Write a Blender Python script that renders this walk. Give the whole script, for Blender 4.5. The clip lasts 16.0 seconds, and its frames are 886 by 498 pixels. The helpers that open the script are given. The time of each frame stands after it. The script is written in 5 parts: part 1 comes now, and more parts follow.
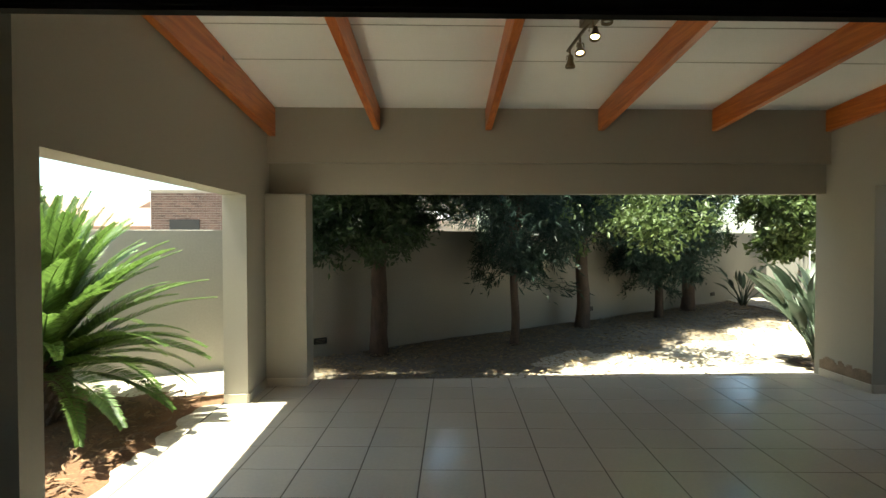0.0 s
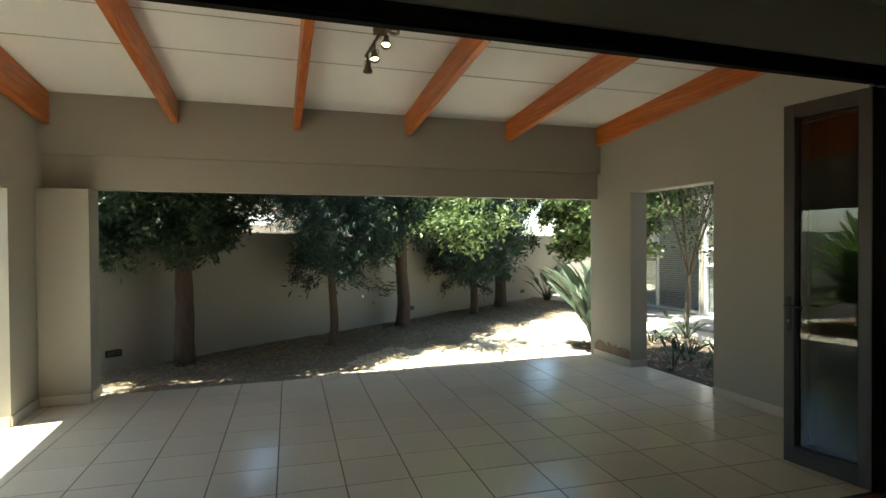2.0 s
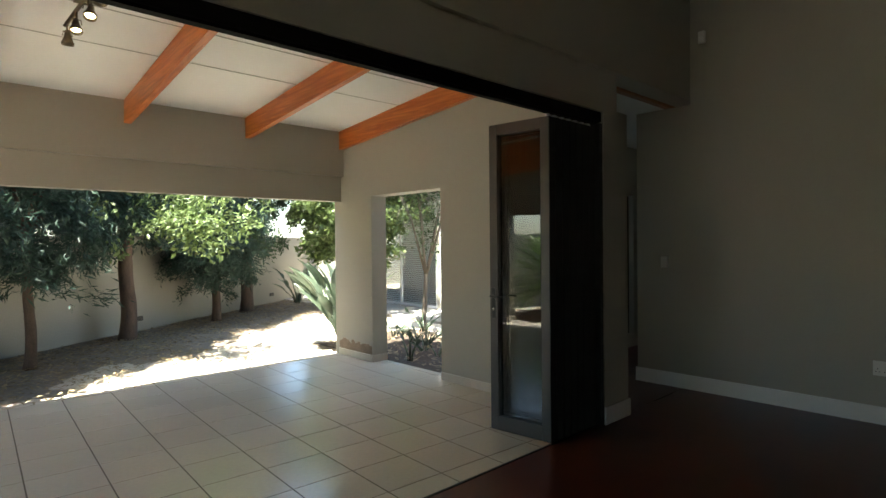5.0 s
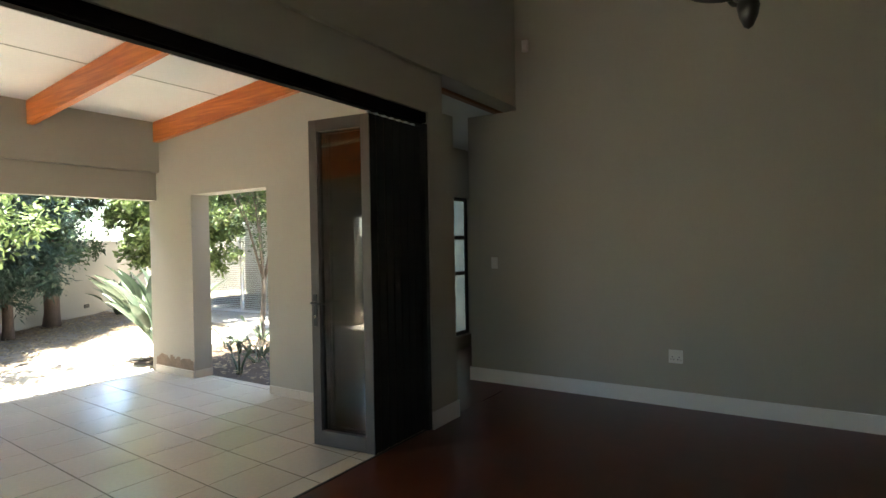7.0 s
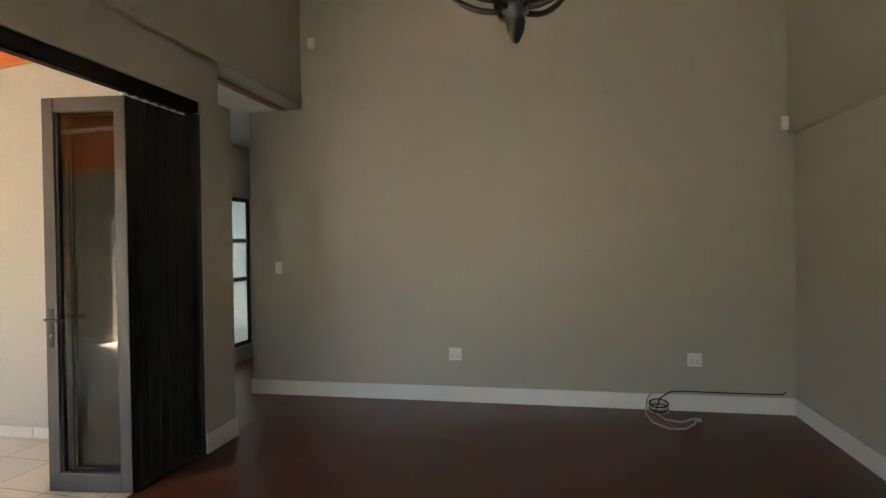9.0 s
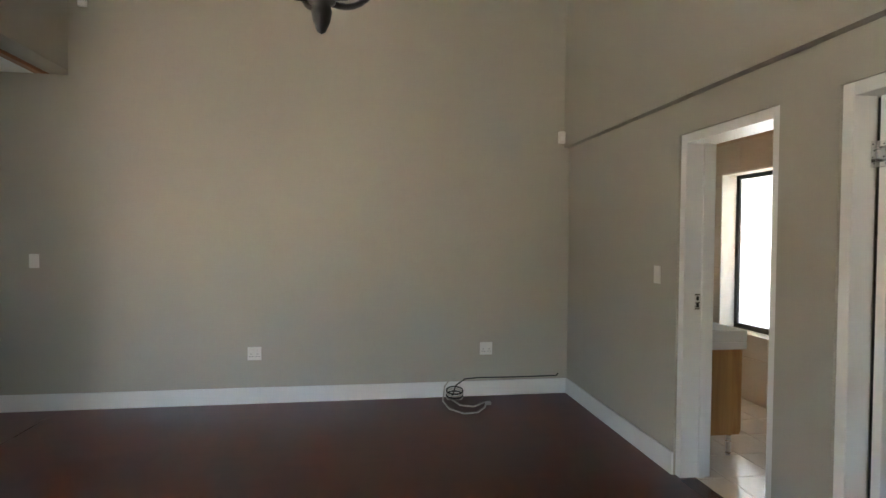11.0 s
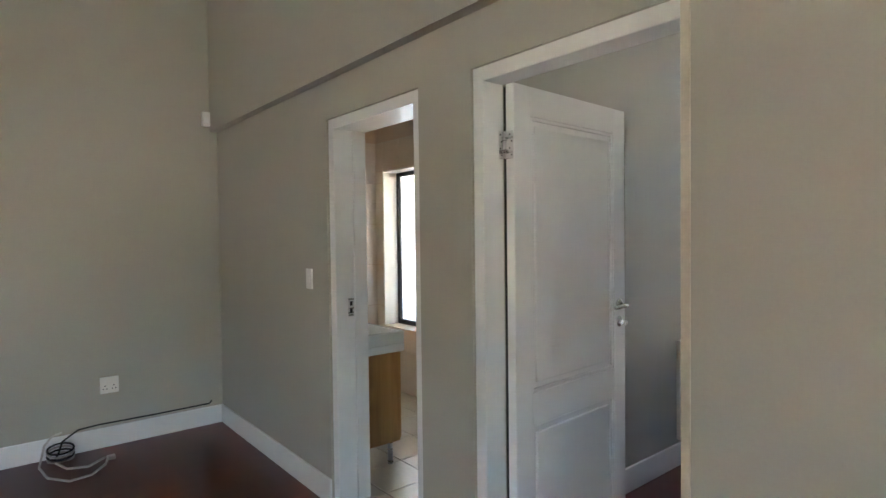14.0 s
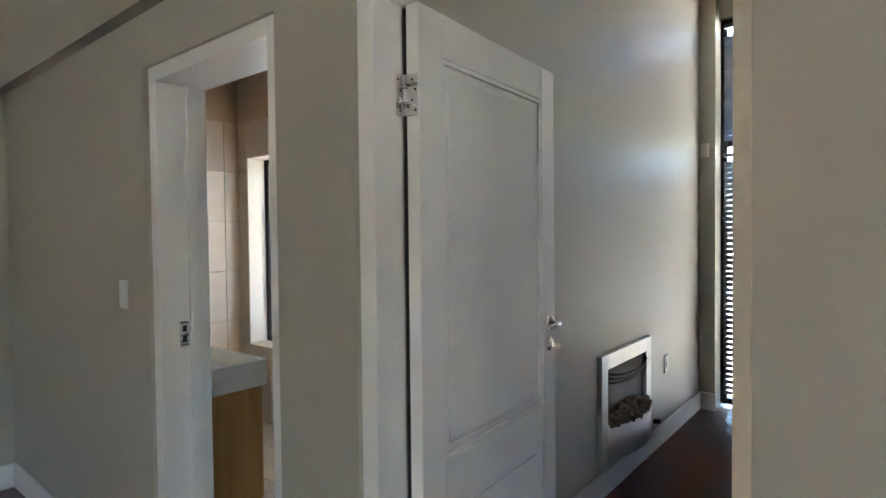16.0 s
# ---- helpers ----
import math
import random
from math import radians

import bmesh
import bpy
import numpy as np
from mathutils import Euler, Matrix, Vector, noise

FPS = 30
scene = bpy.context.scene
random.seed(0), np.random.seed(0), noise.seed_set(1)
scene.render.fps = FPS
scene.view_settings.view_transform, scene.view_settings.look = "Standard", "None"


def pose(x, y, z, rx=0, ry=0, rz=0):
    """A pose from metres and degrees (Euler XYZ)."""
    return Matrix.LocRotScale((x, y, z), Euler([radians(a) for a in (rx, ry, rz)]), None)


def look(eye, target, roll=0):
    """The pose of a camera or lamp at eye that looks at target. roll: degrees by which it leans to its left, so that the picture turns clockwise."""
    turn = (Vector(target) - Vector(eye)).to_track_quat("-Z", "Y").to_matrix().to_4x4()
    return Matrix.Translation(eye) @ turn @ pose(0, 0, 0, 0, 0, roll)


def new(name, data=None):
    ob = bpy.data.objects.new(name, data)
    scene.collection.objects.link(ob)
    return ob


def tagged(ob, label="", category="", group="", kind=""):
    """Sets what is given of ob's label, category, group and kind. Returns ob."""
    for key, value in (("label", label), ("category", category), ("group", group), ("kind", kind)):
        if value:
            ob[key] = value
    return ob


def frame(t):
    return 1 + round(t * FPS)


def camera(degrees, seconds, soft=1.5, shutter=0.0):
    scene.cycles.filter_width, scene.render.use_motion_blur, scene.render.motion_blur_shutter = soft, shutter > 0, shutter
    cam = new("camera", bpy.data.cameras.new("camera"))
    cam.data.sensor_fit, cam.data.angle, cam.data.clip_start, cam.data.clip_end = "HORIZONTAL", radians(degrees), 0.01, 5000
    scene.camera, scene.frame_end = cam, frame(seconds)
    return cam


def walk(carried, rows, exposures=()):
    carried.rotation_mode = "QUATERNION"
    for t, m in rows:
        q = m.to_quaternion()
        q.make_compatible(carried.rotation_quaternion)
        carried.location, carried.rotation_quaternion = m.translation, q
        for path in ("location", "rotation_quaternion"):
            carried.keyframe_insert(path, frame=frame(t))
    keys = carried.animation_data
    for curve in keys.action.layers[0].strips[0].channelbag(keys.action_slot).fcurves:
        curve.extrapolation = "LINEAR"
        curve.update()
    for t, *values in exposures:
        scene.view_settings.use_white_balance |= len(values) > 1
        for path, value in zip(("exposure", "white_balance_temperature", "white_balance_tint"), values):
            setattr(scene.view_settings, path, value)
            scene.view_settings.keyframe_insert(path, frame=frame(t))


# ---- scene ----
cam = camera(77.0, 16.0)
PATH = [
    (0, (0.169, 0.875, 1.532), (0.229, 2.873, 1.489), -0.1),
    (0.5, (0.24, 0.831, 1.505), (0.454, 2.82, 1.471), -0.1),
    (1, (0.33, 0.782, 1.517), (0.694, 2.748, 1.478), -0.1),
    (1.5, (0.391, 0.739, 1.475), (0.883, 2.677, 1.448), -0.3),
    (2, (0.434, 0.706, 1.467), (1.06, 2.605, 1.442), -0.4),
    (2.5, (0.432, 0.687, 1.467), (1.185, 2.54, 1.443), -0.5),
    (3, (0.413, 0.667, 1.475), (1.301, 2.459, 1.447), -0.6),
    (3.5, (0.419, 0.652, 1.467), (1.443, 2.37, 1.442), -0.7),
    (4, (0.425, 0.646, 1.465), (1.569, 2.287, 1.44), -0.8),
    (6.3, (0.761, 0.527, 1.437), (2.345, 1.748, 1.418), -0.8),
    (6.5, (0.794, 0.523, 1.445), (2.404, 1.71, 1.426), -1.0),
    (7, (0.864, 0.515, 1.458), (2.545, 1.598, 1.432), -1.0),
    (7.5, (0.908, 0.522, 1.463), (2.674, 1.46, 1.435), -0.9),
    (8, (0.904, 0.528, 1.452), (2.763, 1.264, 1.428), -0.9),
    (8.5, (0.932, 0.528, 1.457), (2.847, 1.103, 1.431), -0.9),
    (9, (0.956, 0.524, 1.46), (2.916, 0.92, 1.435), -0.8),
    (9.5, (0.977, 0.52, 1.463), (2.965, 0.739, 1.435), -0.8),
    (9.7, (0.975, 0.501, 1.465), (2.969, 0.649, 1.438), -0.7),
    (11.8, (0.991, 0.525, 1.475), (2.906, -0.052, 1.43), -0.2),
    (12, (1.017, 0.477, 1.481), (2.906, -0.178, 1.441), -0.7),
    (12.5, (1.078, 0.358, 1.467), (2.898, -0.471, 1.429), -0.7),
    (13, (1.172, 0.22, 1.472), (2.913, -0.764, 1.423), -0.9),
    (13.5, (1.289, 0.12, 1.48), (2.949, -0.995, 1.428), -0.8),
    (14, (1.431, 0.027, 1.472), (2.979, -1.239, 1.42), -0.7),
    (14.5, (1.552, -0.097, 1.456), (3.014, -1.461, 1.404), -0.6),
    (15, (1.686, -0.258, 1.464), (3.088, -1.684, 1.409), -0.7),
    (15.5, (1.813, -0.366, 1.456), (3.162, -1.842, 1.4), -0.7),
    (16, (1.961, -0.458, 1.453), (3.218, -2.014, 1.404), -0.6),
]
walk(cam, [(t, look(eye, target, roll)) for t, eye, target, roll in PATH],
     [(0, 2.15, 6650, -5), (1, 2.2, 6600, -5), (2.5, 2.75, 6400, -2), (4, 3.05, 6450, 1), (6.5, 3.82, 6350, 5), (7, 4.0, 6400, 6), (9, 5.15, 6750, 13),
      (12, 5.63, 6000, 15), (14, 5.68, 5900, 14), (16, 5.47, 5700, 13)])

# ---- light ----
world = bpy.data.worlds.new("sky")
scene.world = world
world.use_nodes = True
wn = world.node_tree
sky = wn.nodes.new("ShaderNodeTexSky")
sky.sky_type, sky.sun_disc = "NISHITA", False
sky.sun_elevation, sky.sun_rotation = radians(73), radians(270)
wn.links.new(sky.outputs[0], wn.nodes["Background"].inputs[0])
wn.nodes["Background"].inputs[1].default_value = 0.092
sun = new("sun", bpy.data.lights.new("sun", "SUN"))
sun.data.energy, sun.data.angle, sun.data.color = 5.0, radians(0.55), (1.0, 0.95, 0.87)
sun.matrix_world = look((0, 0, 30), (0.295 * 30, 0.03 * 30, 0))


# ---- materials ----
def material(name, color, rough=0.6, vary=0.12, scale=3.0, fine=60.0, bump=0.0, metal=0.0, spec=0.5, tint=None, coat=0.0,
             stretch=(1, 1, 1), island=0.0, back=0.0, lo=0.3, hi=0.62, detail=6, rv=0.2):
    """A surface whose colour varies at two scales, with fine relief."""
    m = bpy.data.materials.new(name)
    m.use_nodes = True
    n, l = m.node_tree.nodes, m.node_tree.links
    b = n["Principled BSDF"]
    b.inputs["Roughness"].default_value, b.inputs["Metallic"].default_value = rough, metal
    b.inputs["Specular IOR Level"].default_value, b.inputs["Coat Weight"].default_value = spec, coat
    co = n.new("ShaderNodeTexCoord")
    mp = n.new("ShaderNodeMapping")
    mp.inputs["Scale"].default_value = stretch
    l.new(co.outputs["Object"], mp.inputs["Vector"])
    big, small = n.new("ShaderNodeTexNoise"), n.new("ShaderNodeTexNoise")
    for tex, s, d in ((big, scale, min(4, detail)), (small, fine, detail)):
        tex.inputs["Scale"].default_value, tex.inputs["Detail"].default_value = s, d
        l.new(mp.outputs[0], tex.inputs["Vector"])
    mix = n.new("ShaderNodeMix")
    mix.data_type = "RGBA"
    dark = tint or [c * (1 - 2.2 * vary) for c in color]
    mix.inputs["A"].default_value, mix.inputs["B"].default_value = (*dark, 1), (*color, 1)
    ramp = n.new("ShaderNodeMapRange")
    ramp.inputs["From Min"].default_value, ramp.inputs["From Max"].default_value = lo, hi
    add = n.new("ShaderNodeMath")
    add.operation = "MULTIPLY_ADD"
    add.inputs[1].default_value = 0.45
    l.new(small.outputs["Fac"], add.inputs[0])
    half = n.new("ShaderNodeMath")
    half.operation = "MULTIPLY"
    half.inputs[1].default_value = 0.55
    l.new(big.outputs["Fac"], half.inputs[0])
    l.new(half.outputs[0], add.inputs[2])
    l.new(add.outputs[0], ramp.inputs["Value"])
    l.new(ramp.outputs[0], mix.inputs["Factor"])
    last = mix.outputs["Result"]
    if island:
        info = n.new("ShaderNodeNewGeometry")
        ob = n.new("ShaderNodeObjectInfo")
        plus = n.new("ShaderNodeMath")
        plus.operation = "ADD"
        l.new(info.outputs["Random Per Island"], plus.inputs[0])
        l.new(ob.outputs["Random"], plus.inputs[1])
        frac = n.new("ShaderNodeMath")
        frac.operation = "FRACT"
        l.new(plus.outputs[0], frac.inputs[0])
        rng = n.new("ShaderNodeMapRange")
        rng.inputs["To Min"].default_value, rng.inputs["To Max"].default_value = 1 - island, 1 + island
        l.new(frac.outputs[0], rng.inputs["Value"])
        hsv = n.new("ShaderNodeHueSaturation")
        l.new(rng.outputs[0], hsv.inputs["Value"])
        l.new(last, hsv.inputs["Color"])
        last = hsv.outputs[0]
    l.new(last, b.inputs["Base Color"])
    rr = n.new("ShaderNodeMapRange")
    rr.inputs["To Min"].default_value, rr.inputs["To Max"].default_value = max(0.02, rough * (1 - rv)), min(1, rough * (1 + rv))
    l.new(big.outputs["Fac"], rr.inputs["Value"])
    l.new(rr.outputs[0], b.inputs["Roughness"])
    if bump:
        bp = n.new("ShaderNodeBump")
        bp.inputs["Strength"].default_value, bp.inputs["Distance"].default_value = bump, 0.004
        l.new(small.outputs["Fac"], bp.inputs["Height"])
        l.new(bp.outputs[0], b.inputs["Normal"])
    if back:
        tr = n.new("ShaderNodeBsdfTranslucent")
        l.new(last, tr.inputs["Color"])
        ms = n.new("ShaderNodeMixShader")
        ms.inputs[0].default_value = back
        l.new(b.outputs[0], ms.inputs[1])
        l.new(tr.outputs[0], ms.inputs[2])
        l.new(ms.outputs[0], n["Material Output"].inputs["Surface"])
    return m


def glass_material(name, rough=0.0, color=(1, 1, 1), frosted=False, gloss=0.045):
    m = bpy.data.materials.new(name)
    m.use_nodes = True
    n, l = m.node_tree.nodes, m.node_tree.links
    if frosted:
        b = n["Principled BSDF"]
        b.inputs["Base Color"].default_value = (*color, 1)
        b.inputs["Roughness"].default_value = 0.35
        tr = n.new("ShaderNodeBsdfTranslucent")
        tr.inputs["Color"].default_value = (*color, 1)
        ms = n.new("ShaderNodeMixShader")
        ms.inputs[0].default_value = 0.8
        l.new(b.outputs[0], ms.inputs[1])
        l.new(tr.outputs[0], ms.inputs[2])
    else:
        gl, tp, lw = n.new("ShaderNodeBsdfGlossy"), n.new("ShaderNodeBsdfTransparent"), n.new("ShaderNodeLayerWeight")
        gl.inputs["Roughness"].default_value = rough
        tp.inputs["Color"].default_value = (*color, 1)
        pw, ma = n.new("ShaderNodeMath"), n.new("ShaderNodeMath")
        pw.operation, ma.operation = "POWER", "MULTIPLY_ADD"
        pw.inputs[1].default_value = 4.0
        ma.inputs[1].default_value, ma.inputs[2].default_value = 0.7, gloss
        l.new(lw.outputs["Facing"], pw.inputs[0])
        l.new(pw.outputs[0], ma.inputs[0])
        ms = n.new("ShaderNodeMixShader")
        l.new(ma.outputs[0], ms.inputs[0])
        l.new(tp.outputs[0], ms.inputs[1])
        l.new(gl.outputs[0], ms.inputs[2])
    l.new(ms.outputs[0], n["Material Output"].inputs["Surface"])
    return m


def wood_material(name, color, dark, rough, axis, knots=True):
    """Long grain along one axis, with darker rings and a few knots."""
    m = bpy.data.materials.new(name)
    m.use_nodes = True
    n, l = m.node_tree.nodes, m.node_tree.links
    b = n["Principled BSDF"]
    b.inputs["Roughness"].default_value = rough
    co, mp = n.new("ShaderNodeTexCoord"), n.new("ShaderNodeMapping")
    mp.inputs["Scale"].default_value = [0.9 if i == axis else 16.0 for i in range(3)]
    l.new(co.outputs["Object"], mp.inputs["Vector"])
    g = n.new("ShaderNodeTexNoise")
    g.inputs["Scale"].default_value, g.inputs["Detail"].default_value, g.inputs["Distortion"].default_value = 1.6, 8, 0.9
    l.new(mp.outputs[0], g.inputs["Vector"])
    r = n.new("ShaderNodeValToRGB")
    r.color_ramp.elements[0].position, r.color_ramp.elements[1].position = 0.32, 0.66
    r.color_ramp.elements[0].color, r.color_ramp.elements[1].color = (*dark, 1), (*color, 1)
    l.new(g.outputs["Fac"], r.inputs[0])
    last = r.outputs[0]
    if knots:
        v = n.new("ShaderNodeTexVoronoi")
        v.inputs["Scale"].default_value = 2.2
        l.new(co.outputs["Object"], v.inputs["Vector"])
        k = n.new("ShaderNodeMapRange")
        k.inputs["From Min"].default_value, k.inputs["From Max"].default_value = 0.03, 0.075
        l.new(v.outputs["Distance"], k.inputs["Value"])
        mx = n.new("ShaderNodeMix")
        mx.data_type = "RGBA"
        mx.inputs["A"].default_value = (*[c * 0.35 for c in dark], 1)
        l.new(k.outputs[0], mx.inputs["Factor"])
        l.new(last, mx.inputs["B"])
        last = mx.outputs["Result"]
    l.new(last, b.inputs["Base Color"])
    bp = n.new("ShaderNodeBump")
    bp.inputs["Strength"].default_value, bp.inputs["Distance"].default_value = 0.15, 0.002
    l.new(g.outputs["Fac"], bp.inputs["Height"])
    l.new(bp.outputs[0], b.inputs["Normal"])
    return m


PLASTER = material("greige_plaster", (0.375, 0.345, 0.285), 0.62, 0.03, 1.1, 90, 0.12)
PLASTER_OUT = material("outdoor_plaster", (0.345, 0.32, 0.27), 0.8, 0.07, 0.8, 45, 0.35)
ROOM_WALL = material("warm_grey_wall_paint", (0.40, 0.375, 0.315), 0.5, 0.025, 0.9, 110, 0.08)
WHITE = material("white_gloss_paint", (0.80, 0.79, 0.77), 0.26, 0.012, 2.5, 60, 0.05, rv=0.03)
WORN = material("worn_cream_paint", (0.56, 0.50, 0.39), 0.5, 0.10, 6, 40, 0.3)
CEILING = material("white_ceiling_board", (0.86, 0.85, 0.82), 0.75, 0.03, 1.5, 70, 0.05)
DARK_JOINT = material("ceiling_joint", (0.52, 0.50, 0.46), 0.8)
PINE = wood_material("orange_varnished_pine", (0.60, 0.175, 0.030), (0.36, 0.082, 0.012), 0.38, 1)
PINE_X = wood_material("dark_varnished_pine", (0.42, 0.17, 0.06), (0.22, 0.08, 0.025), 0.38, 0)
OAK = wood_material("oak_veneer", (0.50, 0.27, 0.10), (0.38, 0.19, 0.065), 0.4, 2, False)
TILE = material("cream_glazed_tile", (0.70, 0.625, 0.505), 0.16, 0.05, 1.7, 40, 0.03, island=0.04, spec=0.55)
GROUT = material("brown_grout", (0.17, 0.14, 0.105), 0.9, 0.15, 6, 80)
SKIRT_TILE = material("cream_skirting_tile", (0.58, 0.52, 0.43), 0.3, 0.05, 3, 50, island=0.05)
RED_FLOOR = material("dark_red_polished_wood_floor", (0.088, 0.024, 0.014), 0.28, 0.08, 1.6, 6, spec=0.36)
PARQUET = material("dark_red_parquet_block", (0.098, 0.0245, 0.0135), 0.30, 0.04, 1.3, 22, spec=0.36, island=0.07, lo=-0.2, hi=1.2, rv=0.02)
BRONZE = material("dark_bronze_aluminium", (0.060, 0.050, 0.043), 0.42, 0.06, 4, 120, 0.03, metal=0.0)
HEAD_BLACK = material("matt_black_door_track", (0.008, 0.0075, 0.007), 0.85, 0.05, 4, 120, spec=0.12)
BLACK = material("black_aluminium", (0.012, 0.011, 0.011), 0.4, 0.05, 4, 120)
RUBBER = material("black_rubber", (0.01, 0.01, 0.01), 0.7)
STEEL = material("brushed_steel", (0.62, 0.61, 0.59), 0.28, 0.05, 3, 150, 0.05, metal=1.0, stretch=(1, 1, 12))
SATIN = material("satin_steel", (0.72, 0.71, 0.69), 0.48, 0.03, 3, 150, 0.03, metal=0.75)
CHROME = material("polished_chrome", (0.7, 0.69, 0.67), 0.12, 0.02, metal=1.0)
IRON = material("black_wrought_iron", (0.009, 0.0075, 0.007), 0.36, 0.1, 8, 90, 0.1)
PLASTIC = material("white_plastic", (0.74, 0.73, 0.69), 0.35, 0.02)
CERAMIC = material("white_ceramic", (0.82, 0.82, 0.80), 0.12, 0.02)
SAND = material("pale_sandy_soil", (0.62, 0.55, 0.44), 0.95, 0.16, 1.3, 35, 0.8, tint=(0.36, 0.30, 0.22))
PAVING = material("grey_concrete_paving", (0.42, 0.39, 0.34), 0.9, 0.1, 1.5, 40, 0.3)
MULCH = material("brown_leaf_mulch", (0.20, 0.098, 0.045), 0.95, 0.3, 5, 60, 1.0, tint=(0.085, 0.042, 0.02))
SCRAP = material("brown_bark_scrap", (0.22, 0.12, 0.06), 0.85, 0.2, 4, 30, island=0.5)
BARK = material("grey_brown_bark", (0.115, 0.075, 0.055), 0.9, 0.3, 5, 40, 1.0, stretch=(4, 4, 1))
BARK_PALE = material("pale_mottled_bark", (0.12, 0.098, 0.075), 0.85, 0.28, 7, 50, 0.7, stretch=(3, 3, 1))
LEAF = material("dark_green_leaf", (0.050, 0.085, 0.030), 0.45, 0.15, 2, 30, island=0.4, back=0.3)
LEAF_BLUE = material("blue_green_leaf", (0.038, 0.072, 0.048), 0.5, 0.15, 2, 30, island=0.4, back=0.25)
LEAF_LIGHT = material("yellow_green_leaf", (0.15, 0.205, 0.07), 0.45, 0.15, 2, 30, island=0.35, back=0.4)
CYCAD = material("glossy_palm_green", (0.125, 0.205, 0.042), 0.45, 0.2, 3, 30, island=0.3, back=0.4)
PADDLE = material("grey_green_paddle_leaf", (0.12, 0.155, 0.10), 0.4, 0.15, 4, 30, island=0.25, back=0.25)
SOIL = material("dark_garden_soil", (0.085, 0.058, 0.038), 0.95, 0.3, 5, 60, 1.0, tint=(0.05, 0.033, 0.022))
DEAD = material("dry_leaf", (0.34, 0.25, 0.14), 0.8, 0.2, 4, 30, island=0.5)
BRICK = material("brown_face_brick", (0.145, 0.092, 0.075), 0.85, 0.15, 2, 30, 0.3, island=0.3)
BRICK_PALE = material("pale_stock_brick", (0.42, 0.36, 0.31), 0.85, 0.12, 2, 30, 0.3, island=0.2)
MORTAR = material("mortar", (0.34, 0.31, 0.27), 0.95)
ROOF = material("weathered_roof_tile", (0.36, 0.22, 0.16), 0.85, 0.15, 2, 30, 0.3, island=0.15)
DAMP = material("damp_bare_plaster", (0.30, 0.22, 0.155), 0.9, 0.2, 9, 60, 0.6)
REVEAL = material("cream_reveal_tile", (0.66, 0.61, 0.53), 0.3, 0.03, 2, 50)
BATH_TILE = material("beige_wall_tile", (0.64, 0.53, 0.41), 0.22, 0.04, 2, 50, island=0.03)
PEACH = material("peach_wall_paint", (0.52, 0.37, 0.26), 0.6, 0.03)
BED_WALL = material("cool_grey_wall_paint", (0.40, 0.385, 0.335), 0.46, 0.025, 0.9, 110, 0.06)
BLIND = material("aluminium_blind_slat", (0.62, 0.62, 0.60), 0.4, 0.03)
BLIND_DARK = material("dark_blind_slat", (0.16, 0.17, 0.19), 0.4, 0.05)
PEBBLE = material("brown_pebble", (0.20, 0.15, 0.105), 0.8, 0.2, 6, 40, island=0.4)
FIREBOX = material("black_firebox", (0.015, 0.014, 0.013), 0.55)
CABLE_W = material("off_white_cable", (0.5, 0.46, 0.40), 0.5)
GLASS = glass_material("clear_glass", color=(0.93, 0.95, 0.94))
DOOR_GLASS = glass_material("reflective_door_glass", color=(0.60, 0.62, 0.61), gloss=0.06)
# Shade of the folded stack is put into this darker copy of the glass.
STACK_GLASS_DARK = glass_material("darkened_stack_glass", color=(0.30, 0.31, 0.31))
FROST_HALL = glass_material("grey_frosted_glass", color=(0.31, 0.35, 0.34), frosted=True)
FROST = glass_material("frosted_glass", color=(0.66, 0.66, 0.62), frosted=True)
LAMP_ON = bpy.data.materials.new("lit_spot_lens")
LAMP_ON.use_nodes = True
LAMP_ON.node_tree.nodes["Principled BSDF"].inputs["Emission Color"].default_value = (1.0, 0.72, 0.35, 1)
LAMP_ON.node_tree.nodes["Principled BSDF"].inputs["Emission Strength"].default_value = 6.480


# ---- mesh tools ----
def part(name, bm, mat, parent=None, label="", smooth=False):
    me = bpy.data.meshes.new(name)
    bm.to_mesh(me)
    bm.free()
    me.materials.append(mat)
    if smooth:
        me.polygons.foreach_set("use_smooth", [True] * len(me.polygons))
    ob = new(name, me)
    if parent:
        ob.parent = parent
    return tagged(ob, label)


def add_box(bm, lo, hi, bevel=0.0, m=None):
    r = bmesh.ops.create_cube(bm, size=1)
    c = [(a + b) / 2 for a, b in zip(lo, hi)]
    s = [abs(b - a) for a, b in zip(lo, hi)]
    for v in r["verts"]:
        v.co = Vector([v.co[i] * s[i] + c[i] for i in range(3)])
    vs = r["verts"]
    if bevel:
        es = {e for v in vs for e in v.link_edges}
        out = bmesh.ops.bevel(bm, geom=list(es), offset=bevel, segments=2, affect="EDGES", profile=0.6)
        vs = list({v for f in out["faces"] for v in f.verts} | {v for v in vs if v.is_valid})
    if m is not None:
        bmesh.ops.transform(bm, matrix=m, verts=vs)
    return bm


def box(name, lo, hi, mat, parent=None, bevel=0.0, label="", m=None):
    return part(name, add_box(bmesh.new(), lo, hi, bevel, m), mat, parent, label)


def boxes(name, list_of, mat, parent=None, bevel=0.0, label=""):
    bm = bmesh.new()
    for lo, hi in list_of:
        add_box(bm, lo, hi, bevel)
    return part(name, bm, mat, parent, label)


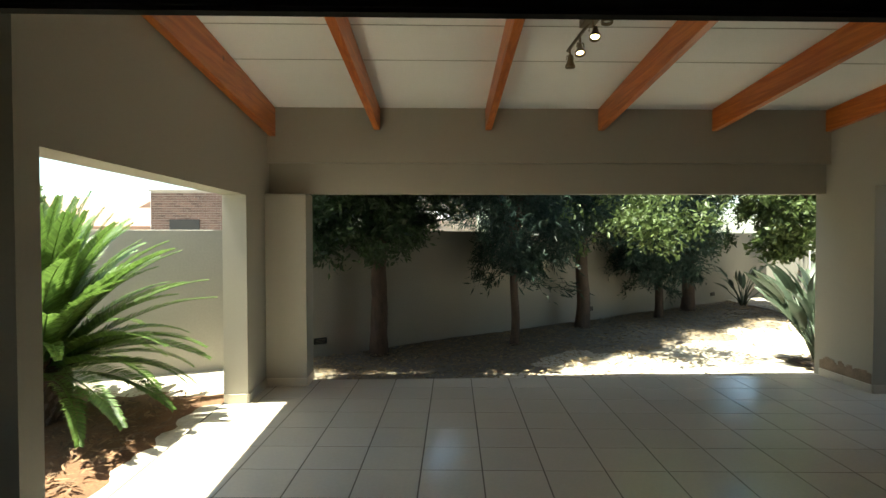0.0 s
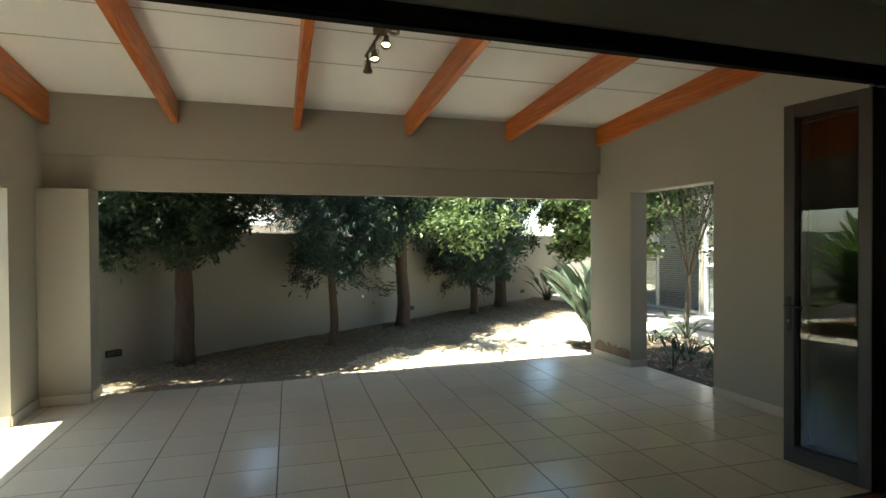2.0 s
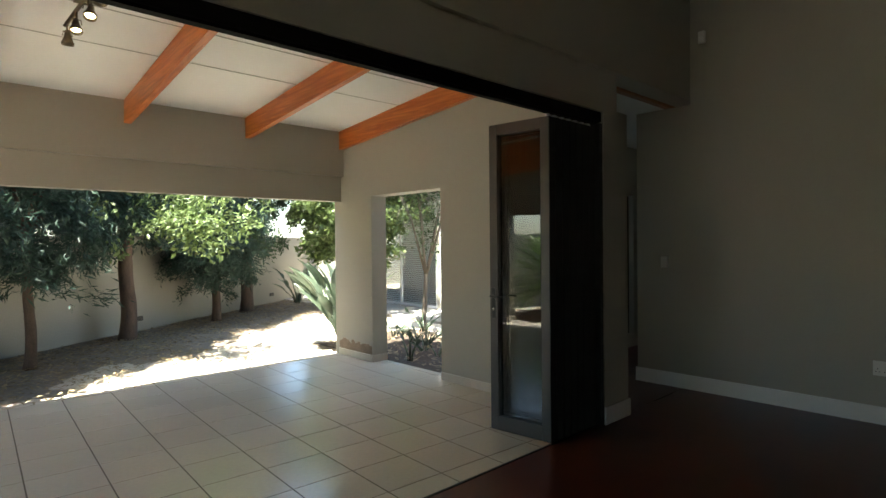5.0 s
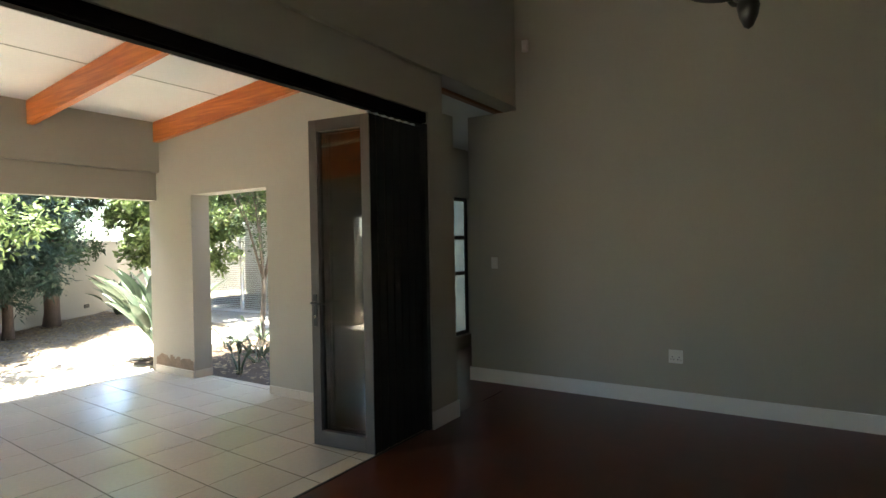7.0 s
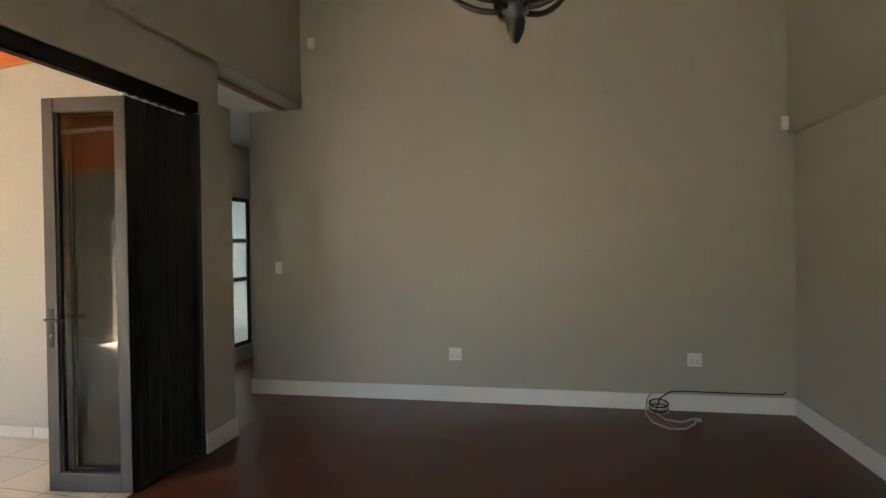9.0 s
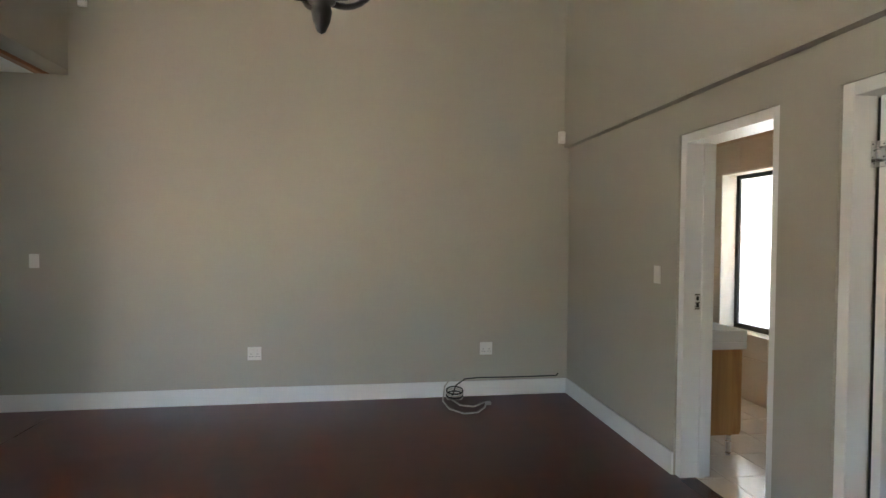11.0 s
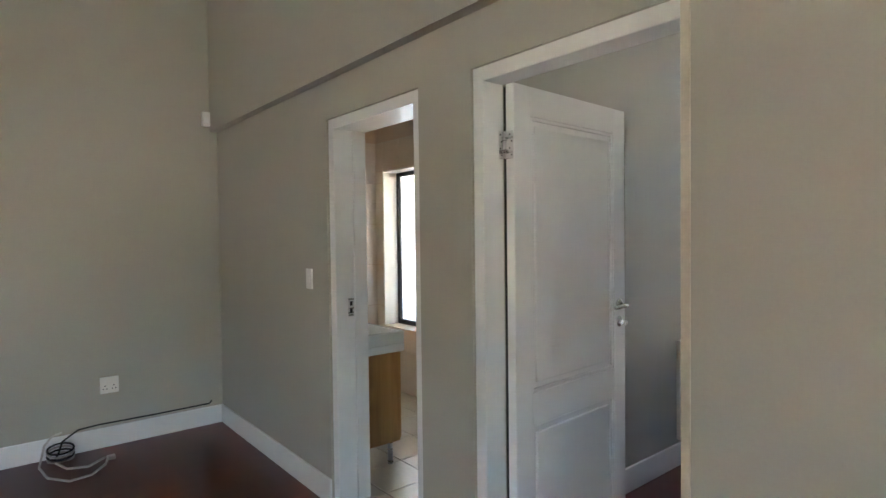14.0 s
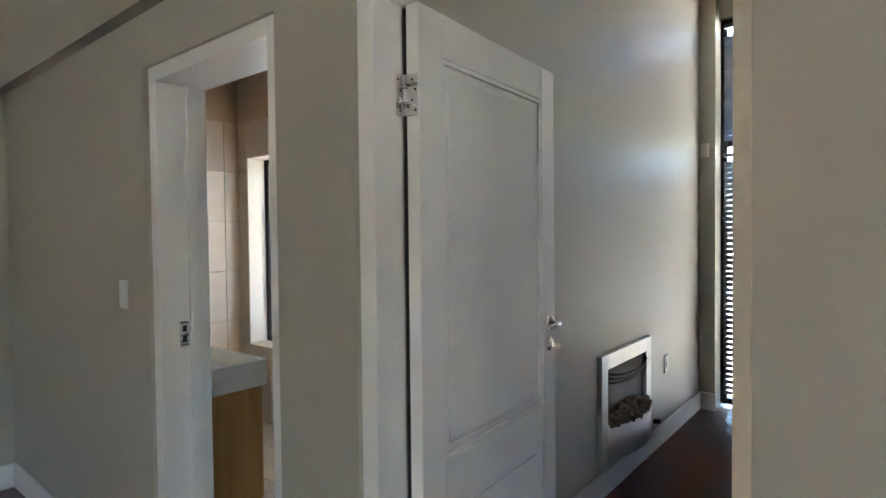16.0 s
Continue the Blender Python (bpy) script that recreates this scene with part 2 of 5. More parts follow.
def add_tube(bm, pts, radii, sides=8, cap=True):
    """A tube along points, with a radius at each."""
    pts = [Vector(p) for p in pts]
    rings, up = [], Vector((0.13, 0.21, 1)).normalized()
    for i, p in enumerate(pts):
        d = (pts[min(i + 1, len(pts) - 1)] - pts[max(i - 1, 0)]).normalized()
        a = d.cross(up if abs(d.dot(up)) < 0.95 else Vector((1, 0, 0))).normalized()
        b = d.cross(a)
        r = radii[i] if hasattr(radii, "__len__") else radii
        rings.append([bm.verts.new(p + (a * math.cos(k * math.tau / sides) + b * math.sin(k * math.tau / sides)) * r) for k in range(sides)])
    for r0, r1 in zip(rings, rings[1:]):
        for k in range(sides):
            bm.faces.new((r0[k], r0[(k + 1) % sides], r1[(k + 1) % sides], r1[k]))
    if cap:
        bm.faces.new(rings[0][::-1])
        bm.faces.new(rings[-1])
    bmesh.ops.recalc_face_normals(bm, faces=bm.faces[-(len(pts) * sides + 2):])
    return bm


def tube(name, pts, radii, mat, parent=None, sides=8, label=""):
    return part(name, add_tube(bmesh.new(), pts, radii, sides), mat, parent, label, smooth=True)


def add_lathe(bm, profile, centre=(0, 0, 0), sides=20, m=None):
    rings = []
    for r, z in profile:
        rings.append([bm.verts.new(Vector((max(r, 1e-4) * math.cos(k * math.tau / sides), max(r, 1e-4) * math.sin(k * math.tau / sides), z))) for k in range(sides)])
    for r0, r1 in zip(rings, rings[1:]):
        for k in range(sides):
            bm.faces.new((r0[k], r0[(k + 1) % sides], r1[(k + 1) % sides], r1[k]))
    t = Matrix.Translation(centre) @ (m or Matrix())
    bmesh.ops.transform(bm, matrix=t, verts=[v for r in rings for v in r])
    bmesh.ops.recalc_face_normals(bm, faces=bm.faces)
    return bm


def lathe(name, profile, mat, parent=None, centre=(0, 0, 0), sides=20, m=None, label=""):
    return part(name, add_lathe(bmesh.new(), profile, centre, sides, m), mat, parent, label, smooth=True)


def empty(name, label, category, group="", kind="", at=(0, 0, 0)):
    ob = new(name)
    ob.location = at
    ob.empty_display_size = 0.1
    return tagged(ob, label, category, group, kind)


def structure(ob, label, category):
    return tagged(ob, label, category, kind="structure")


def raw(name, verts, faces, mat, parent=None, label="", smooth=False):
    me = bpy.data.meshes.new(name)
    me.from_pydata(verts, [], faces)
    me.materials.append(mat)
    if smooth:
        me.polygons.foreach_set("use_smooth", [True] * len(me.polygons))
    ob = new(name, me)
    if parent:
        ob.parent = parent
    return tagged(ob, label)


# ---- plan, in metres ----
XL, XR = -1.48, 4.505          # patio side walls, inner faces
YD, YO = 2.935, 3.16          # folding door wall, inner and outer face
YB, YE = 6.73, 6.87           # patio beam face, edge of the patio tiles
XE, YS = 5.985, -1.40         # living room east and south faces
XW, ZC = -2.2, 4.2            # living room west face, ceiling
SLOPE = 0.09


def patio_ceiling_z(y):
    return 2.88 + SLOPE * (YB - y)


# ---- ground ----
def uneven_sheet(name, xs, ys, z, amp, mat, scale=0.7, edge=None):
    vs, fs, nx = [], [], len(xs)
    for y in ys:
        for x in xs:
            near = max(0.0, 1 - math.hypot(x, y - 5) / 40)
            h = amp * near * (noise.noise(Vector((x * scale, y * scale, 3))) + 0.4 * noise.noise(Vector((x * 4, y * 4, 7))))
            vs.append((x, y, z + h + (edge(x, y) if edge else 0)))
    for j in range(len(ys) - 1):
        for i in range(nx - 1):
            fs.append((j * nx + i, j * nx + i + 1, (j + 1) * nx + i + 1, (j + 1) * nx + i))
    return raw(name, vs, fs, mat, smooth=True)


far = [-600, -250, -100, -50, -30]
def under_house(x, y):
    """The soil lies lower under the floors."""
    return -0.1 if (-2.1 < x < 8.1 and -5.8 < y < 2.9) or (-1.3 < x < 4.4 and 2.8 < y < 6.5) or (4.7 < x < 8.1 and 2.8 < y < 4.2) else 0.0


ground = uneven_sheet("ground", far + list(np.arange(-20, 24.1, 0.4)) + [40, 90, 250, 600],
                      far + list(np.arange(-20, 26.1, 0.4)) + [40, 90, 250, 600], -0.05, 0.03, SAND, edge=under_house)
structure(ground, "pale sandy garden soil scattered with dry leaves", "ground")


def mulch_edge(x, y):
    e = min((-1.84 + 0.035 * noise.noise(Vector((y * 2, 1, 0))) - x) * 2.0, (6.55 + 0.3 * noise.noise(Vector((x * 2, 4, 0))) - y) * 1.2, (x + 4.7) * 1.5, 1)
    return 0.05 * max(-1.0, min(1.0, e * 1.2))


mulch = uneven_sheet("ground", list(np.arange(-7, -1.6, 0.09)), list(np.arange(2.6, 7.2, 0.09)), -0.055, 0.05, MULCH, 2.0, mulch_edge)
structure(mulch, "bed of brown mulch and dry leaf litter under the palm", "soil bed")

# ---- floors under the pieces ----
patio_floor = structure(box("floor_patio", (XL - 0.24, YD + 0.045, -0.2), (XR + 0.0, YE, -0.0014), GROUT), "square cream glazed floor tiles with dark joints", "floor")
room_floor = structure(boxes("floor_room", [((XW, YS - 0.22, -0.2), (XE + 0.2, YD + 0.045, -0.003)), ((4.505, YD + 0.045, -0.2), (8.3, 4.6, -0.003)),
                                           ((0.0, -5.9, -0.2), (3.26, YS - 0.22, -0.003))], RED_FLOOR), "dark red-brown polished wood block floor", "floor")
bath_floor = structure(box("floor_bathroom", (3.26, -3.2, -0.2), (6.2, YS - 0.22, -0.004), GROUT), "glossy cream floor tiles of a bathroom", "floor")

# ---- walls ----
wall_north = structure(boxes("wall_north", [
    ((XW - 0.2, YD, 0), (XL - 0.35, YO, 2.785)),
    ((XL - 0.35, YD, 2.46), (4.44, YD + 0.12, 2.785)), ((XL - 0.35, YD + 0.12, 2.62), (4.44, YO, 2.785)),
    ((4.44, YD, 0), (4.80, YO, 2.49)),
    ((4.44, YD, 2.49), (4.64, YO, 2.785)),
    ((XW - 0.2, 2.90, 2.785), (XE + 0.2, YO, ZC)),
], ROOM_WALL), "warm grey plastered wall with a wide door opening and a ledge above it", "wall")
wall_east = structure(boxes("wall_east", [((XE, YS - 0.22, 0), (XE + 0.2, 2.90, ZC)), ((XE, 2.90, 0), (XE + 0.2, 3.45, 2.752))], ROOM_WALL),
                      "plain warm grey painted living room wall", "wall")
B0, B1, D0, D1, HT = 3.33, 4.157, 2.06, 3.00, 2.095   # bathroom and bedroom door openings
wall_south = structure(boxes("wall_south", [
    ((XW - 0.2, YS - 0.22, 0), (D0, YS, 2.30)), ((D1, YS - 0.22, 0), (B0, YS, 2.30)), ((B1, YS - 0.22, 0), (XE, YS, 2.30)),
    ((D0, YS - 0.22, HT), (D1, YS, 2.30)), ((B0, YS - 0.22, HT), (B1, YS, 2.30)),
    ((XW - 0.2, YS - 0.22, 2.30), (XE, YS + 0.055, ZC)),
], ROOM_WALL), "warm grey painted wall with two doorways and a ledge above them", "wall")
pier = structure(box("wall_pier", (XW, YS, 0), (2.132, YS + 0.0752, 2.299), ROOM_WALL, bevel=0.012), "warm grey painted pier beside the bedroom door", "wall")
structure(box("trim", (2.112, YS + 0.002, 0.132), (2.1365, YS + 0.0795, 2.283), WORN, bevel=0.0025), "cream worn corner bead on the pier edge", "trim")
wall_west = structure(boxes("wall_west", [((XW - 0.2, YS, 0), (XW, 0.95, ZC)), ((XW - 0.2, 2.0, 0), (XW, YD, ZC)), ((XW - 0.2, 0.95, 1.6), (XW, 2.0, ZC)), ((XW - 0.2, 0.95, 0), (XW, 2.0, 0.4))], ROOM_WALL),
                      "warm grey painted living room wall with an unseen window added for light", "wall")
ceiling = structure(box("ceiling", (XW - 0.2, YS - 0.22, ZC), (XE + 0.2, YO, ZC + 0.2), CEILING), "plain white living room ceiling", "ceiling")

wall_patio_west = structure(boxes("wall_patio_west", [
    ((XL - 0.22, YO, 0), (XL, 3.31, 3.7)), ((XL - 0.22, 6.04, 0), (XL, 6.95, 3.7)), ((XL - 0.22, 3.31, 1.922), (XL, 6.04, 3.7))], PLASTER),
    "greige plastered patio wall with a wide opening to the garden", "wall")
wall_patio_east = structure(boxes("wall_patio_east", [
    ((XR, YO, 0), (XR + 0.22, 4.90, 3.7)), ((XR, 6.135, 0), (XR + 0.22, 6.95, 3.7)), ((XR, 4.90, 2.022), (XR + 0.22, 6.135, 3.7))], PLASTER),
    "greige plastered patio wall with a doorless opening to a courtyard", "wall")
column_patio = structure(box("column_patio", (XL, 6.62, 0), (-1.06, 6.95, 1.982), PLASTER, bevel=0.006), "square greige plastered corner column", "column")
beam_patio = structure(boxes("beam_patio", [((XL, YB, 2.31), (XR, 6.95, 3.2)), ((XL, YB + 0.07, 1.992), (XR, 6.95, 2.31))], PLASTER),
                       "deep greige plastered beam over the garden opening", "beam")


def sloped_slab(name, x0, x1, y0, y1, z0, z1, mat):
    bm = add_box(bmesh.new(), (x0, y0, 0), (x1, y1, 1))
    for v in bm.verts:
        v.co.z = patio_ceiling_z(v.co.y) + (z0 if v.co.z < 0.5 else z1)
    return part(name, bm, mat)


patio_ceiling = structure(sloped_slab("ceiling_patio", XL, XR, YO, YB, 0, 0.06, CEILING), "sloping white ceiling boards between timber rafters", "ceiling")
# East edge reaches further out, unseen, to shade the courtyard bed.
patio_roof = structure(sloped_slab("roof_patio", XL - 0.24, XR + 0.55, YO, 7.1, 0.30, 0.42, ROOF), "low-pitched patio roof with its unseen east edge widened for shade", "roof")
# The low slab is an unseen eave, added to cut off the sun patch.
house_roof = structure(boxes("roof_house", [((-3.4, -6.2, ZC + 0.2), (8.6, YO + 0.05, ZC + 0.4)), ((-3.4, -6.2, 2.75), (XW - 0.2, 4.02, 2.9))], ROOF),
                       "house roof with an unseen eave added to shade the garden side", "roof")
for yj in (3.66, 4.27, 4.888, 5.504):
    bm = add_box(bmesh.new(), (XL, yj - 0.004, 0), (XR, yj + 0.004, 1))
    for v in bm.verts:
        v.co.z = patio_ceiling_z(v.co.y) - (0.004 if v.co.z < 0.5 else -0.002)
    structure(part("trim", bm, DARK_JOINT), "narrow joint strip between white ceiling boards", "trim")

# hall beyond the passage
wall_hall = structure(boxes("wall_hall", [
    ((4.72, 4.4, 2.06), (5.3, 4.6, 2.71)), ((7.64, 4.4, 0), (8.4, 4.6, 2.71)), ((5.3, 4.4, 0), (7.64, 4.6, 0.17)), ((5.3, 4.4, 2.06), (7.64, 4.6, 2.71)),
    ((8.2, 2.9, 0), (8.4, 4.4, 2.95)), ((XE + 0.2, 2.9, 0), (8.2, 3.05, 2.95))], ROOM_WALL), "warm grey hall walls with a tall window", "wall")
bm = add_box(bmesh.new(), (4.72, 3.16, 0), (8.4, 4.6, 1))
for v in bm.verts:
    v.co.z = 2.715 + 0.045 * (4.4 - v.co.y) + (0.1 if v.co.z > 0.5 else 0)
structure(part("ceiling_hall", bm, CEILING), "sloping white hall ceiling", "ceiling")
# Drawn out past the hall wall, unseen, to keep light off the courtyard.
structure(box("roof_hall", (4.72, 3.16, 3.1), (8.6, 5.25, 3.2), ROOF), "flat hall roof with an unseen eave added to dim the courtyard", "roof")
structure(box("trim", (4.64, YO - 0.06, 2.755), (XE + 0.2, YO - 0.002, 2.786), PINE_X, bevel=0.003), "dark varnished timber beam under the hall ceiling", "beam")

# bathroom
wall_bath = structure(boxes("wall_bathroom", [
    ((6.1, -3.2, 0), (6.3, YS - 0.22, 3.3)),
    ((3.3, -3.2, 0), (4.9, -2.95, 3.3)), ((5.97, -3.2, 0), (6.1, -2.95, 3.3)), ((4.9, -3.2, 0), (5.97, -2.95, 0.60)), ((4.9, -3.2, 2.09), (5.97, -2.95, 3.3)),
], PEACH), "peach painted bathroom walls above beige tiling", "wall")
structure(box("ceiling_bathroom", (3.3, -3.2, 3.15), (6.1, YS - 0.22, 3.3), CEILING), "white bathroom ceiling", "ceiling")

# bedroom
wall_bed = structure(boxes("wall_bedroom", [
    ((3.2, -2.95, 0), (3.3, YS - 0.22, 3.7)), ((3.2, -5.68, 0), (3.3, -2.95, 3.7)), ((3.08, -5.68, 0), (3.2, -5.35, 3.7)),
    ((0.2, -5.68, 0), (2.2, -5.48, 3.7)), ((2.2, -5.68, 3.2), (3.08, -5.48, 3.7)), ((0.0, -5.68, 0), (0.2, -3.35, 3.7)), ((0.0, -3.0, 0), (0.2, YS - 0.22, 3.7)), ((0.0, -3.35, 0), (0.2, -3.0, 1.65)), ((0.0, -3.35, 2.3), (0.2, -3.0, 3.7))],
    BED_WALL), "cool grey satin painted bedroom walls", "wall")
structure(box("ceiling_bedroom", (0.0, -5.68, 3.7), (3.4, YS - 0.22, 3.85), CEILING), "white bedroom ceiling", "ceiling")
structure(box("trim", (0.2, -5.35, 3.36), (3.2, -5.13, 3.7), PINE_X), "dark varnished timber beam along the bedroom window wall", "beam")


# the east wall is not quite square to the others
def skew_east(ob):
    for v in ob.data.vertices:
        v.co.x -= 0.009 * (v.co.y - YS)
    return ob


def east(y):
    return XE - 0.009 * (y - YS)


skew_east(wall_east)


# ---- rafters ----
def rafter(x, w=0.065, skew=0.031, deep=0.25):
    bm = add_box(bmesh.new(), (-w / 2, YO + 0.002, 0), (w / 2, YB + 0.0, 1), 0)
    for v in bm.verts:
        v.co.z = patio_ceiling_z(v.co.y) - (deep if v.co.z < 0.5 else 0.001)
        v.co.x += skew * (v.co.y - YB)
    bmesh.ops.bevel(bm, geom=list(bm.edges), offset=0.004, segments=1, affect="EDGES")
    ob = part("rafter", bm, PINE)
    ob.location.x = x
    return tagged(ob, "orange varnished pine rafter under the sloping white ceiling", "rafter", "patio rafters", "structure")


for x, lean in ((XL + 0.055, 0.006), (-0.342, 0.031), (0.824, 0.031), (2.017, 0.025), (3.238, 0.015), (XR - 0.034, 0.0)):
    rafter(x, skew=lean, deep=0.30 if x < -1 else 0.23)


# ---- skirtings ----
def skirting(lo, hi, mat=WHITE, label="white painted skirting board along the wall"):
    return structure(box("baseboard", lo, hi, mat, bevel=0.004), label, "skirting board")


SK = 0.14
skew_east(skirting((XE - 0.016, YS, 0), (XE, 3.45, SK)))
skew_east(skirting((XE - 0.016, 3.45, 0), (XE + 0.2, 3.466, SK)))
skirting((B1, YS, 0), (XE - 0.016, YS + 0.016, SK))
skirting((D1, YS, 0), (B0, YS + 0.016, SK))
skirting((XW, YS + 0.075, 0), (2.14, YS + 0.091, SK))
skirting((4.425, YD - 0.016, 0), (4.816, YD, SK))
skirting((4.80, YD, 0), (4.816, YO, SK))
skirting((XW, YD - 0.016, 0), (XL - 0.06, YD, SK))
skirting((3.184, -5.35, 0), (3.2, YS - 0.22, SK))
skirting((3.07, -5.35, 0), (3.184, -5.334, SK))
CREAM = "cream tile skirting along the patio wall"


def tile_skirting(p0, p1, n, out):
    """A row of skirting tiles from p0 to p1, standing proud of the wall by out."""
    holder = empty("baseboard", CREAM, "skirting tile", kind="structure", at=(*p0, 0))
    L = math.dist(p0, p1)
    ang = math.degrees(math.atan2(p1[1] - p0[1], p1[0] - p0[0]))
    holder.matrix_world = pose(p0[0], p0[1], 0, 0, 0, ang)
    first = None
    for k in range(n):
        if first is None:
            first = box("skirting_tile", (0.002, 0, 0.002), (L / n - 0.002, out, 0.085), SKIRT_TILE, holder, 0.002)
        else:
            o = new("skirting_tile", first.data)
            o.parent, o.location = holder, (k * L / n, 0, 0)


tile_skirting((XR, YO), (XR, 4.90), 4, 0.012)
tile_skirting((XR, 6.135), (XR, 6.87), 2, 0.012)
tile_skirting((XR + 0.22, 6.135), (XR, 6.135), 1, 0.012)
tile_skirting((XL, 6.62), (XL, 6.04), 1, 0.012)
tile_skirting((XL, 6.04), (XL - 0.22, 6.04), 1, 0.012)
tile_skirting((-1.06, 6.62), (XL + 0.012, 6.62), 1, 0.012)
tile_skirting((-1.06, 6.95), (-1.06, 6.62), 1, 0.012)
tile_skirting((XL, 3.31), (XL, YO), 1, 0.012)

# peeled damp patch at the foot of the pier
bm = bmesh.new()
for i in range(26):
    y = 6.15 + i * 0.0275
    h = 0.10 + 0.07 * noise.noise(Vector((i * 0.33, 2.5, 0))) + 0.02 * noise.noise(Vector((i * 1.3, 8, 0))) + (0.03 if i > 16 else 0)
    add_box(bm, (XR - 0.004, y, 0.086), (XR + 0.001, y + 0.0275, 0.086 + max(0.03, h)))
tagged(part("damp_patch", bm, DAMP), "brown bare plaster where damp paint has peeled off", "damp patch", kind="structure")

# ---- folding door ----
frame_door = empty("door_1", "black aluminium frame of a wide folding door", "door frame", kind="structure")
box("head", (XL, YD + 0.02, 2.382), (4.44, YD + 0.118, 2.46), HEAD_BLACK, frame_door, 0.004)
box("track", (XL, YD + 0.03, 2.366), (4.40, YD + 0.08, 2.382), HEAD_BLACK, frame_door)
box("jamb", (4.395, YD + 0.01, 0), (4.44, YD + 0.17, 2.37), BLACK, frame_door, 0.004)
box("jamb", (XL - 0.35, YD + 0.03, 0), (XL - 0.305, YD + 0.17, 2.37), BLACK, frame_door, 0.004)
box("sill_track", (XL, YD + 0.034, -0.002), (4.40, YD + 0.05, 0.003), BLACK, frame_door)


def folding_leaf(x0, y0, x1, y1, lever=False, glass=STACK_GLASS_DARK):
    """One glazed leaf, standing from (x0, y0) at the track to (x1, y1) at its free end."""
    L, h, t, s = math.dist((x0, y0), (x1, y1)), 2.338, 0.066, 0.072
    leaf = empty("folding_door_leaf", "glazed dark bronze aluminium folding door leaf, stacked open", "door", "folded door leaves")
    leaf.matrix_world = pose(x0, y0, 0.006, 0, 0, math.degrees(math.atan2(y1 - y0, x1 - x0)))
    box("stile", (0, -t / 2, 0), (s, t / 2, h), BRONZE, leaf, 0.004)
    box("stile", (L - s, -t / 2, 0), (L, t / 2, h), BRONZE, leaf, 0.004)
    box("rail", (s, -t / 2, h - 0.085), (L - s, t / 2, h), BRONZE, leaf, 0.003)
    box("rail", (s, -t / 2, 0), (L - s, t / 2, 0.11), BRONZE, leaf, 0.003)
    for a, b in (((s, -0.016, 0.11), (s + 0.012, 0.016, h - 0.085)), ((L - s - 0.012, -0.016, 0.11), (L - s, 0.016, h - 0.085))):
        box("glazing_bead", a, b, RUBBER, leaf)
    g = box("pane", (s, -0.003, 0.11), (L - s, 0.003, h - 0.085), glass, leaf)
    g.visible_shadow = False
    # Black strip that paints the stile edge as dark as the unlit stack.
    box("edge_shade_strip", (-0.006, -0.041, 0.003), (0.0, 0.041, h - 0.003), RUBBER, leaf)
    lathe("roller", [(0.0, -0.012), (0.019, -0.012), (0.019, 0.012), (0.0, 0.012)], STEEL, leaf, (0.03, 0, h + 0.008), 12, pose(0, 0, 0, 0, 90, 0))
    box("hinge", (-0.0045, -t / 2 + 0.004, 0.35), (0.02, t / 2 - 0.004, 0.45), BLACK, leaf, 0.003)
    box("hinge", (-0.0045, -t / 2 + 0.004, 1.85), (0.02, t / 2 - 0.004, 1.95), BLACK, leaf, 0.003)
    if lever:
        box("lock_plate", (L - 0.052, t / 2, 0.86), (L - 0.022, t / 2 + 0.008, 1.09), BLACK, leaf, 0.003)
        tube("lever", [(L - 0.037, t / 2 + 0.004, 1.03), (L - 0.037, t / 2 + 0.05, 1.03), (L - 0.05, t / 2 + 0.055, 1.03), (L - 0.16, t / 2 + 0.055, 1.028)], 0.009, BLACK, leaf)
        box("lock_plate", (L - 0.052, -t / 2 - 0.008, 0.86), (L - 0.022, -t / 2, 1.09), BLACK, leaf, 0.003)
        tube("lever", [(L - 0.037, -t / 2, 1.03), (L - 0.037, -t / 2 - 0.05, 1.03), (L - 0.05, -t / 2 - 0.055, 1.03), (L - 0.16, -t / 2 - 0.055, 1.028)], 0.009, BLACK, leaf)
        tube("cylinder", [(L - 0.037, -t / 2 - 0.012, 0.93), (L - 0.037, t / 2 + 0.012, 0.93)], 0.009, CHROME, leaf)
    return leaf


folding_leaf(3.82, 2.983, 3.76, 3.503, True, DOOR_GLASS)
for k in range(1, 7):
    folding_leaf(3.82 + 0.0865 * k, 2.985, 3.76 + 0.0965 * k, 3.50)


# ---- white doors and their frames ----
def door_frame(name, x0, x1, label, back=0.118):
    """A white frame in the south wall, set back from the wall's face."""
    f = empty(name, label, "door frame", kind="structure")
    y0, y1, w = YS - 0.012, YS - back, 0.055
    box("jamb", (x0, y1, 0), (x0 + w, y0, HT), WHITE, f, 0.004)
    box("jamb", (x1 - w, y1, 0), (x1, y0, HT), WHITE, f, 0.004)
    box("head", (x0 + w, y1, HT - w), (x1 - w, y0, HT), WHITE, f, 0.004)
    return f


fb = door_frame("door_2", B0, B1, "white painted frame of the open bathroom doorway", 0.21)
for x0, x1 in ((B0 + 0.055, B0 + 0.067), (B1 - 0.067, B1 - 0.055)):
    box("stop", (x0, YS - 0.165, 0), (x1, YS - 0.125, HT - 0.055), WHITE, fb, 0.002)
box("strike_plate", (B1 - 0.0585, YS - 0.119, 1.03), (B1 - 0.0545, YS - 0.085, 1.13), STEEL, fb, 0.001)
for z in (1.05, 1.09):
    box("keep_hole", (B1 - 0.0595, YS - 0.110, z), (B1 - 0.0575, YS - 0.094, z + 0.024), RUBBER, fb)
fd = door_frame("door_3", D0, D1, "white painted frame of the bedroom doorway")
# Black strip standing in for the dark of the gap beside the leaf.
box("gap_shade_strip", (2.9345, YS - 0.150, 0.012), (2.9445, YS - 0.120, HT - 0.06), RUBBER, fd)


